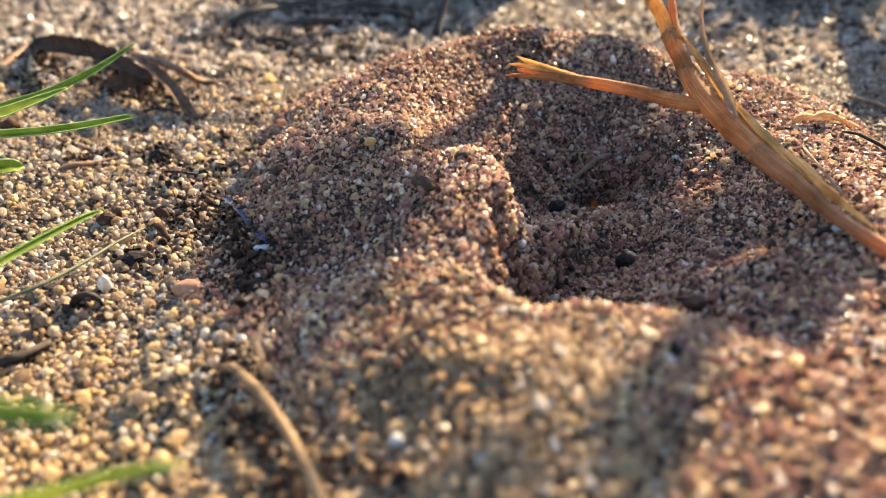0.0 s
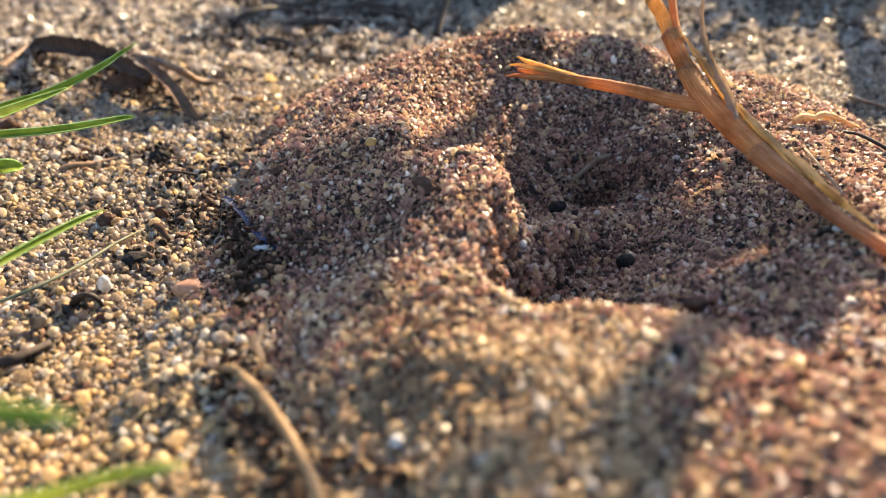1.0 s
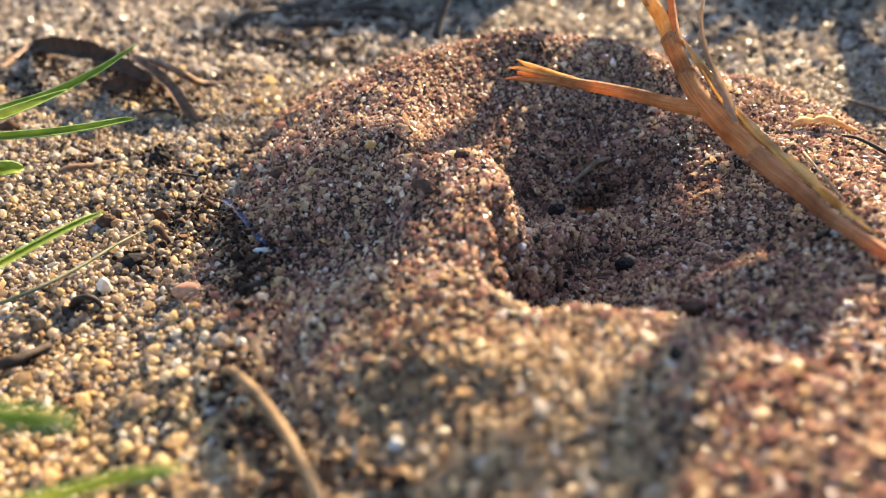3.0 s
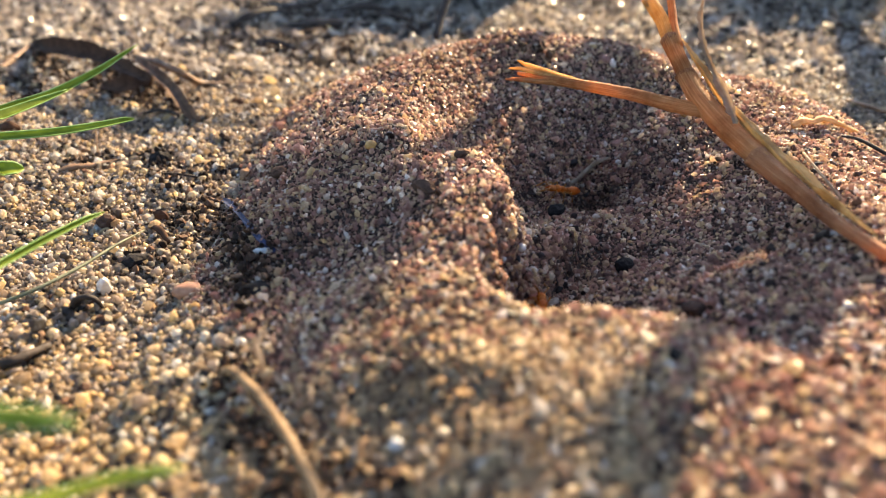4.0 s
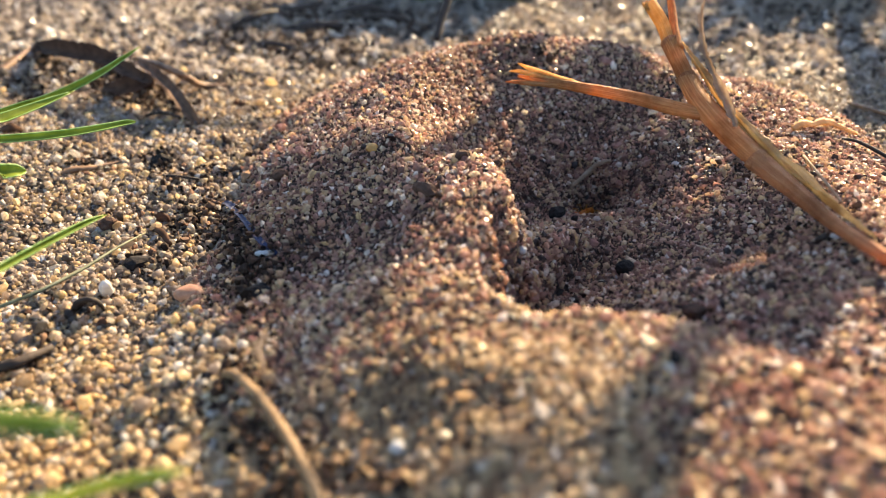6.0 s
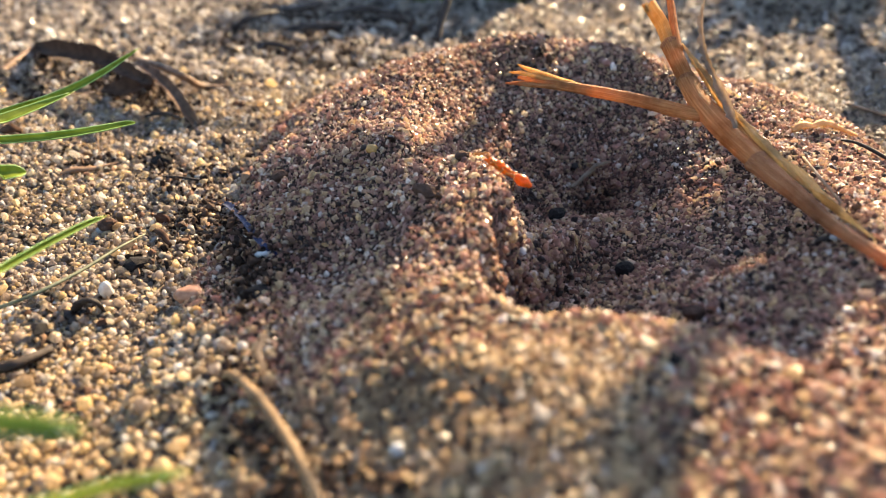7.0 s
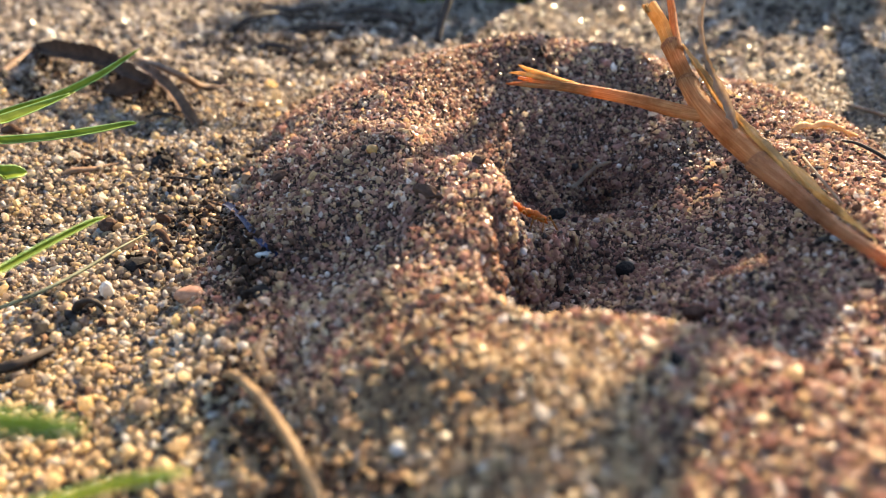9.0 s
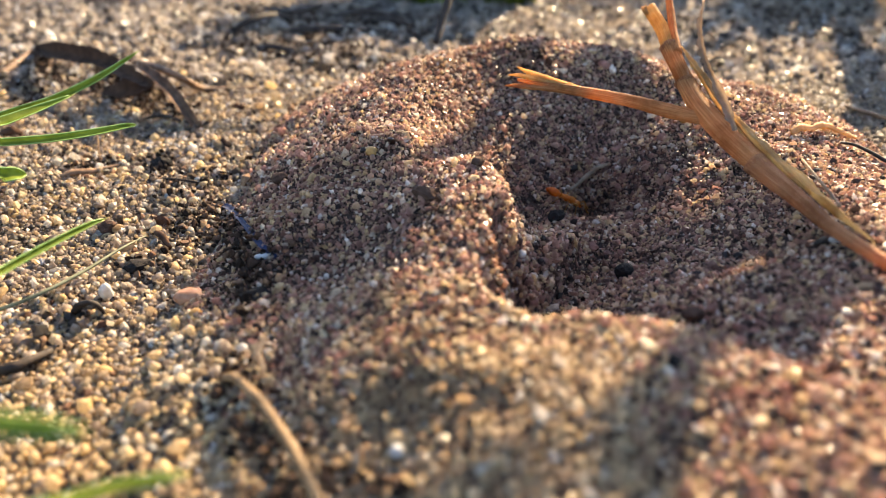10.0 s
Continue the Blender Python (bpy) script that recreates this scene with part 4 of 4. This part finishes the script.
def stones():
    stone("seed_pellet", (20.3, 65.9, 0.00), (2.3, 2.0, 1.9), PELLET, "round black seed pellet in the crater", "pellet", 20, 0, 2, 0.12)
    stone("soil_clod", (15.2, 82.7, 0.00), (2.4, 2.0, 1.7), PELLET, "black crumbly soil clod by the nest hole", "clod", 30, 0, 3, 0.3)
    stone("soil_clod", (-1.8, 65.0, 0.00), (3.0, 1.8, 1.6), CLOD, "dark brown soil clod on the mound", "clod", -30, 0, 4, 0.25)
    stone("soil_clod", (-20.7, 80.6, 0.00), (2.6, 2.0, 1.6), CLOD, "dark grey soil clod on the mound slope", "clod", 50, 0, 5, 0.25)
    stone("soil_clod", (22.3, 50.3, 0.00), (2.2, 1.6, 1.3), CLOD, "dark soil crumb on the crater rim", "clod", 10, 0, 6, 0.3)
    stone("soil_clod", (15.4, 36.6, 0.00), (1.5, 1.3, 1.1), PELLET, "small dark crumb on the rim", "clod", 10, 0, 7, 0.3)
    stone("soil_clod", (-42.0, 95.9, 0.00), (3.4, 2.4, 2.2), PELLET, "black soil crumb on coarse sand", "clod", 10, 0, 8, 0.35)
    stone("soil_clod", (-42.6, 77.4, 0.00), (2.3, 2.0, 2.2), CLOD, "dark round clod on coarse sand", "clod", 10, 0, 9, 0.3)
    stone("soil_clod", (-34.8, 67.6, 0.00), (3.2, 2.4, 1.8), PELLET, "black crumb of soil in sand", "clod", 40, 0, 10, 0.35)
    stone("soil_clod", (-18.4, 56.3, 0.00), (3.0, 2.4, 1.0), PELLET, "black soil patch at the foot of the mound", "clod", 40, 0, 11, 0.4)
    stone("pebble", (-26.5, 60.2, 0.00), (3.4, 2.2, 1.8), RED_STONE, "smooth reddish pebble in sand", "pebble", 5, 0, 12, 0.12)
    stone("pebble", (-36.1, 61.8, 0.00), (1.4, 1.0, 3.5), WHITE_QUARTZ, "clear white quartz chip standing in sand", "pebble", 30, 22, 13, 0.16)
    stone("pebble", (-18.8, 63.0, 0.00), (2.2, 0.9, 0.7), WHITE_QUARTZ, "thin white chip on dark sand", "pebble", 12, 0, 14, 0.15)
    stone("pebble", (-2.9, 31.9, 0.00), (1.1, 1.0, 0.9), WHITE_QUARTZ, "white quartz grain on the mound", "pebble", 12, 0, 15, 0.15)
    stone("pebble", (-8.6, 77.9, 0.00), (1.5, 1.2, 1.2), YELLOW_QUARTZ, "round yellow quartz grain on the mound", "pebble", 12, 0, 16, 0.1)
    stone("pebble", (34.2, 93.7, 0.00), (1.9, 1.2, 1.1), YELLOW_QUARTZ, "flat yellow quartz grain", "pebble", 12, 0, 17, 0.1)
    stone("pebble", (37.3, 57.1, 0.00), (1.7, 1.0, 0.9), WHITE_QUARTZ, "white grain beside the straw", "pebble", -10, 0, 18, 0.15)
    stone("pebble", (8.1, 61.6, 0.00), (0.9, 0.9, 0.9), WHITE_QUARTZ, "white grain in the crater", "pebble", -10, 0, 19, 0.15)
    stone("pebble", (-24.4, 55.9, 0.00), (1.2, 1.2, 1.0), YELLOW_QUARTZ, "amber grain in sand", "pebble", -10, 0, 20, 0.15)


# ---- ants ----
def oval(c, r, level=3):
    bm = bmesh.new()
    bmesh.ops.create_icosphere(bm, subdivisions=level, radius=1)
    v = [Vector((c[0] + q.co.x * r[0], c[1] + q.co.y * r[1], c[2] + q.co.z * r[2])) * MM for q in bm.verts]
    f = [tuple(q.index for q in p.verts) for p in bm.faces]
    bm.free()
    return v, f


COXAE = ((0.65, 0.26, 0.85, 42), (0.2, 0.3, 0.8, 92), (-0.25, 0.26, 0.8, 142))


ANT = 1.0     # body scale


def build_ant(label):
    """An ant that looks along +x and stands on z = 0."""
    def ant_mesh(name, verts, faces, mat, parent):
        return link_mesh(name, [v * ANT for v in verts], faces, mat, parent)

    t = thing("ant", label, "ant", "ants")
    head = ant_mesh("head", *merged(oval((1.62, 0, 1.0), (0.55, 0.52, 0.42)), oval((1.3, 0, 1.02), (0.42, 0.48, 0.4))), ANT_SHELL, t)
    for s in (-1, 1):
        ant_mesh("eye", *oval((1.66, 0.45 * s, 1.15), (0.11, 0.06, 0.1), 2), EYE, head)
        ant_mesh("mandible", *strand([(2.05, 0.25 * s, 0.9, 0.13), (2.32, 0.24 * s, 0.82, 0.1), (2.48, 0.03 * s, 0.78, 0.03)], 6, 4, 0.03, 3), ANT_DARK, head)
        ant_mesh("antenna", *strand([(2.0, 0.2 * s, 1.15, 0.085), (2.4, 0.55 * s, 1.4, 0.085), (2.6, 0.72 * s, 1.4, 0.085), (3.0, 0.68 * s, 1.1, 0.095), (3.45, 0.6 * s, 0.8, 0.12), (3.75, 0.55 * s, 0.72, 0.06)], 6, 4, 0.03, 4), ANT_LEG, head)
    ant_mesh("thorax", *merged(oval((0.68, 0, 1.05), (0.62, 0.5, 0.54)), oval((-0.05, 0, 0.99), (0.72, 0.44, 0.47)), oval((-0.55, 0, 0.96), (0.36, 0.36, 0.4))), ANT_SHELL, t)
    ant_mesh("petiole", *merged(oval((-0.92, 0, 0.97), (0.26, 0.26, 0.38)), oval((-1.25, 0, 0.94), (0.26, 0.3, 0.36))), ANT_SHELL, t)
    ant_mesh("gaster", *merged(oval((-2.05, 0, 0.95), (0.95, 0.62, 0.6)), oval((-2.75, 0, 0.9), (0.5, 0.36, 0.34))), ANT_DARK, t)
    legs = []
    for s in (-1, 1):
        for i, (x, y, z, a) in enumerate(COXAE):
            n = 1.0 + (0.15 if i == 2 else 0)
            g = strand([(0, 0, 0, 0.12), (0.3 * n, 0, 0.08, 0.1), (0.9 * n, 0, 0.38, 0.09), (1.05 * n, 0, 0.34, 0.065), (1.5 * n, 0, -0.5, 0.055), (1.62 * n, 0, -0.8, 0.04), (1.9 * n, 0, -0.88, 0.028)], 6, 4, 0.03, 5)
            leg = ant_mesh("leg", *g, ANT_LEG, t)
            x, y, z = x * ANT, y * ANT, z * ANT
            leg.matrix_basis = pose(x * MM, y * s * MM, z * MM, 0, 0, a * s)
            legs.append((leg, x, y * s, z, a * s, s, i))
    return t, legs


def spot(p, q, r):
    return ((p[0], p[1]), (q[0], q[1]), r)


# runs under the leaf, beside the root and below the straw imitate shade
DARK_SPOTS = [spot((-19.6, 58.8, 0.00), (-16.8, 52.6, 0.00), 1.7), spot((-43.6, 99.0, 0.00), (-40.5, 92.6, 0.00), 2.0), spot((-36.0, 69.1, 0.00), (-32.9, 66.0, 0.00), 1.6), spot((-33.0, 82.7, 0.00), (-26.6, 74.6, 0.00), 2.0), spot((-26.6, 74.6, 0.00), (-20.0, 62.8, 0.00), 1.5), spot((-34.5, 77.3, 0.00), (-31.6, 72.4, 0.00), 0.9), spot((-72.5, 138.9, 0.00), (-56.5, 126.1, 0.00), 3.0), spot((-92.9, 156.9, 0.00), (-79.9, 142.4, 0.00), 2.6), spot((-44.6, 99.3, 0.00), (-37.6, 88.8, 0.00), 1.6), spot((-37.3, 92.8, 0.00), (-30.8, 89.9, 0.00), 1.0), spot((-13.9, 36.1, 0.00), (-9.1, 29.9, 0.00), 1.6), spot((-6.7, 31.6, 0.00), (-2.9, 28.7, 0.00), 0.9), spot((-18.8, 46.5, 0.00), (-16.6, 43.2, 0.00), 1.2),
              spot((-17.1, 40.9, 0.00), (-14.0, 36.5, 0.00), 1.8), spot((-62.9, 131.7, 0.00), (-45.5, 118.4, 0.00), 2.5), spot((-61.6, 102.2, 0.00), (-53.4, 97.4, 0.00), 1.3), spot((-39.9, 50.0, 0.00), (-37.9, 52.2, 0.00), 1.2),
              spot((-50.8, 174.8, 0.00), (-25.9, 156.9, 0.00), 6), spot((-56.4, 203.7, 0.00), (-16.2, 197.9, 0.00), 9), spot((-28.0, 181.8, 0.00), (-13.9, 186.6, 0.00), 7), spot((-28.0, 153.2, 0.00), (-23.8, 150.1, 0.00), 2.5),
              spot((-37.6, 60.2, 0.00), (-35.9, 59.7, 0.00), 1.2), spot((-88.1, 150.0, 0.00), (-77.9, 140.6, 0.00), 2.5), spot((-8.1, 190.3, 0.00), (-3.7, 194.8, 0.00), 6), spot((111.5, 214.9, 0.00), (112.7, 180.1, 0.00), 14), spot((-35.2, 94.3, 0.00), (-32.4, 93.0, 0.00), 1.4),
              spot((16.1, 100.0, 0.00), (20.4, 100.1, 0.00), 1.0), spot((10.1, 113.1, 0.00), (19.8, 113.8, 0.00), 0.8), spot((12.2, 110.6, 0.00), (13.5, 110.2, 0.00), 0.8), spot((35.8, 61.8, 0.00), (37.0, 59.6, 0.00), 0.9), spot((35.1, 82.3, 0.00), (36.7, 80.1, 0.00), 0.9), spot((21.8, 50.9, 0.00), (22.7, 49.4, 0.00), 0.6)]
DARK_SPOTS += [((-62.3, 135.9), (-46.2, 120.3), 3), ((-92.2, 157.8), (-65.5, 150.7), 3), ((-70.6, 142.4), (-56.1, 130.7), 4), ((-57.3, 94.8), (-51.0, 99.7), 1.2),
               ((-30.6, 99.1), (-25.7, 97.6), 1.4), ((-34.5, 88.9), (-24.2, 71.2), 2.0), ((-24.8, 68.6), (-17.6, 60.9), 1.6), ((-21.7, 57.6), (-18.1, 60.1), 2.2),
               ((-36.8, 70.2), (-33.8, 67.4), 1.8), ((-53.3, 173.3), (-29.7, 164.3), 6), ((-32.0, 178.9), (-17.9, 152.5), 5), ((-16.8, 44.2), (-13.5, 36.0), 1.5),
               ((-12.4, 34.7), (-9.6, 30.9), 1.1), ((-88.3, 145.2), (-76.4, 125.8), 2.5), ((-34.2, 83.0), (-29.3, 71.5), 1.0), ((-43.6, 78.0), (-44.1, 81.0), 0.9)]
straw_stem()
husk_strip()
unseen_shade_weeds()
# clumps added out of view to shade the far and right-hand sand
for gx, gy, gn, gt, gs in ((22, 280, 40, 60, 301), (40, 292, 40, 66, 302), (160, 236, 44, 66, 303), (172, 262, 44, 74, 304), (140, 282, 44, 74, 305), (100, 286, 34, 62, 306), (0, 234, 60, 46, 311), (20, 231, 60, 50, 312), (-16, 238, 60, 48, 313), (142, 256, 46, 58, 315), (142, 206, 44, 52, 307), (158, 196, 40, 50, 308), (120, 262, 44, 66, 309), (-60, 300, 40, 66, 310)):
    unseen_shade_tuft(gx, gy, gn, gt, gs)
grass()
debris()
small_litter()
stones()
ant_a, legs_a = build_ant("orange-brown ant wandering on the crater rim")
ant_b, legs_b = build_ant("orange-brown ant climbing out of the crater")
moved_clod = stone("soil_clod", (2.1, 69.9, 0.00), (2.0, 1.5, 1.2), CLOD, "dark crumb that an ant drags along the rim", "clod", 20, 0, 21, 0.3)
lay_sand()


# Times, plan places in millimetres and headings in degrees from +x
WAY_A = [(0.00, 20.93, 88.15, -115), (0.40, 20.40, 88.09, -120), (0.80, 20.35, 87.73, -125), (1.00, 20.90, 87.77, -108), (1.20, 21.33, 87.67, -111),
         (1.40, 20.71, 87.80, -119), (1.60, 20.00, 87.85, -135), (1.80, 19.48, 87.75, -143), (2.00, 20.33, 88.67, -168), (2.20, 20.61, 88.71, -167),
         (2.40, 20.40, 88.61, -160), (2.70, 19.58, 88.30, -146), (3.80, 17.83, 87.64, -147), (4.00, 15.84, 86.24, -163), (4.20, 15.11, 85.99, 176),
         (4.40, 14.56, 85.89, -171), (4.60, 14.07, 85.71, -169), (4.80, 12.94, 85.35, -154), (5.00, 11.72, 84.28, -98), (5.20, 11.22, 82.35, -98),
         (5.40, 8.70, 64.87, -101), (5.60, 8.27, 63.15, -99), (5.70, 8.10, 62.56, -99), (5.95, 8.00, 51.50, -75), (6.15, 9.00, 52.00, -20),
         (6.35, 10.00, 54.50, 50), (6.55, 9.60, 58.00, 100), (6.80, 6.30, 65.30, 135), (7.00, 5.85, 65.83, 165), (7.20, 3.92, 66.61, 168),
         (7.40, 2.23, 68.97, 155), (7.60, 0.94, 72.35, 152), (7.75, 0.80, 72.60, 150), (7.85, 1.65, 71.48, 110), (7.93, 2.60, 70.18, 80),
         (8.00, 3.35, 69.25, 62), (8.20, 3.69, 67.74, 20), (8.40, 4.14, 66.27, -8), (8.60, 5.16, 61.58, -16), (8.80, 7.15, 64.01, -20),
         (9.00, 8.94, 67.62, 5), (9.20, 12.71, 82.92, 45), (9.40, 13.99, 84.32, 55), (9.60, 15.25, 85.82, 62), (9.70, 15.68, 85.91, 45),
         (9.80, 16.03, 86.02, 20), (10.00, 16.60, 86.37, -6)]
WAY_B = [(0.00, 10.20, 54.00, 100), (3.60, 10.20, 54.50, 100), (4.10, 9.60, 58.00, 92), (4.25, 9.30, 61.50, 86), (4.40, 9.17, 64.92, 80),
         (4.60, 9.34, 65.90, 81), (4.80, 9.49, 65.67, 82), (5.00, 9.60, 65.13, 82), (5.20, 10.60, 64.88, 27), (5.40, 14.28, 77.15, 61),
         (5.60, 16.25, 81.28, 74), (5.70, 17.71, 85.50, 76), (6.00, 19.39, 87.64, 37), (6.30, 20.00, 84.50, 80), (6.60, 20.50, 85.80, 95),
         (7.00, 20.50, 86.00, 100), (10.00, 20.50, 86.00, 100)]
CLOD_WAY = [(0.0, (2.1, 69.6, 0.00)), (7.35, (2.1, 71.8, 0.00)), (7.6, (2.7, 71.3, 0.00)), (7.8, (2.8, 71.1, 0.00)), (8.0, (3.4, 70.3, 0.00)), (8.2, (3.8, 69.8, 0.00)), (10.0, (3.8, 69.8, 0.00))]


def stand(x, y, heading, lift=0.5, reach=2.2):
    """A pose on the slope of the sand, looking along the heading."""
    def h(a, b):
        return float(height(np.array(a), np.array(b)))
    n = Vector((h(x - reach, y) - h(x + reach, y), h(x, y - reach) - h(x, y + reach), 2 * reach)).normalized()
    n = (n + Vector((0, 0, 0.7))).normalized()
    f = Vector((math.cos(radians(heading)), math.sin(radians(heading)), 0))
    f = (f - n * f.dot(n)).normalized()
    s = n.cross(f)
    z = (h(x, y) * 2 + h(x - 1, y) + h(x + 1, y) + h(x, y - 1) + h(x, y + 1)) / 6 + lift
    m = Matrix((f, s, n)).transposed().to_4x4()
    return Matrix.Translation(Vector((x, y, z)) * MM) @ m


def stride(legs, way):
    """Swings the legs while the ant moves."""
    for leg, x, y, z, a, side, i in legs:
        rows = []
        for k in range(101):
            t = k / 10
            lo = max([r for r in way if r[0] <= t], key=lambda r: r[0])
            hi = min([r for r in way if r[0] >= t], key=lambda r: r[0])
            run = math.hypot(hi[1] - lo[1], hi[2] - lo[2]) / max(hi[0] - lo[0], 0.1)
            swing = min(run / 4, 1) * 17
            ph = 2 * math.pi * 2.9 * t + math.pi * ((i + (side > 0)) % 2) + 0.4 * i
            rows.append((t, pose(x * MM, y * MM, z * MM, 0, min(0, -0.5 * swing * math.cos(ph)), a + side * swing * math.sin(ph))))
        walk(leg, rows)


def motions():
    walk(ant_a, [(t, stand(x, y, h, -0.4 if t < 1.7 else -0.9 if t < 2.8 else -0.3 if t < 3.9 else 0.4)) for t, x, y, h in WAY_A])
    rows = [(t, stand(x, y, h)) for t, x, y, h in WAY_B]
    for k in (-1, -2):
        rows[k] = (rows[k][0], Matrix.Translation((0, 0, -4.5 * MM)) @ rows[k][1])
    walk(ant_b, rows)
    stride(legs_a, WAY_A)
    stride(legs_b, WAY_B)
    rows = []
    for t, p in CLOD_WAY:
        q = on(p)
        rows.append((t, pose(q.x * MM, q.y * MM, (q.z - 0.3) * MM, 0, 0, 20 + 60 * (min(max(t, 7.4), 8.2) - 7.4))))
    walk(moved_clod, rows)


motions()
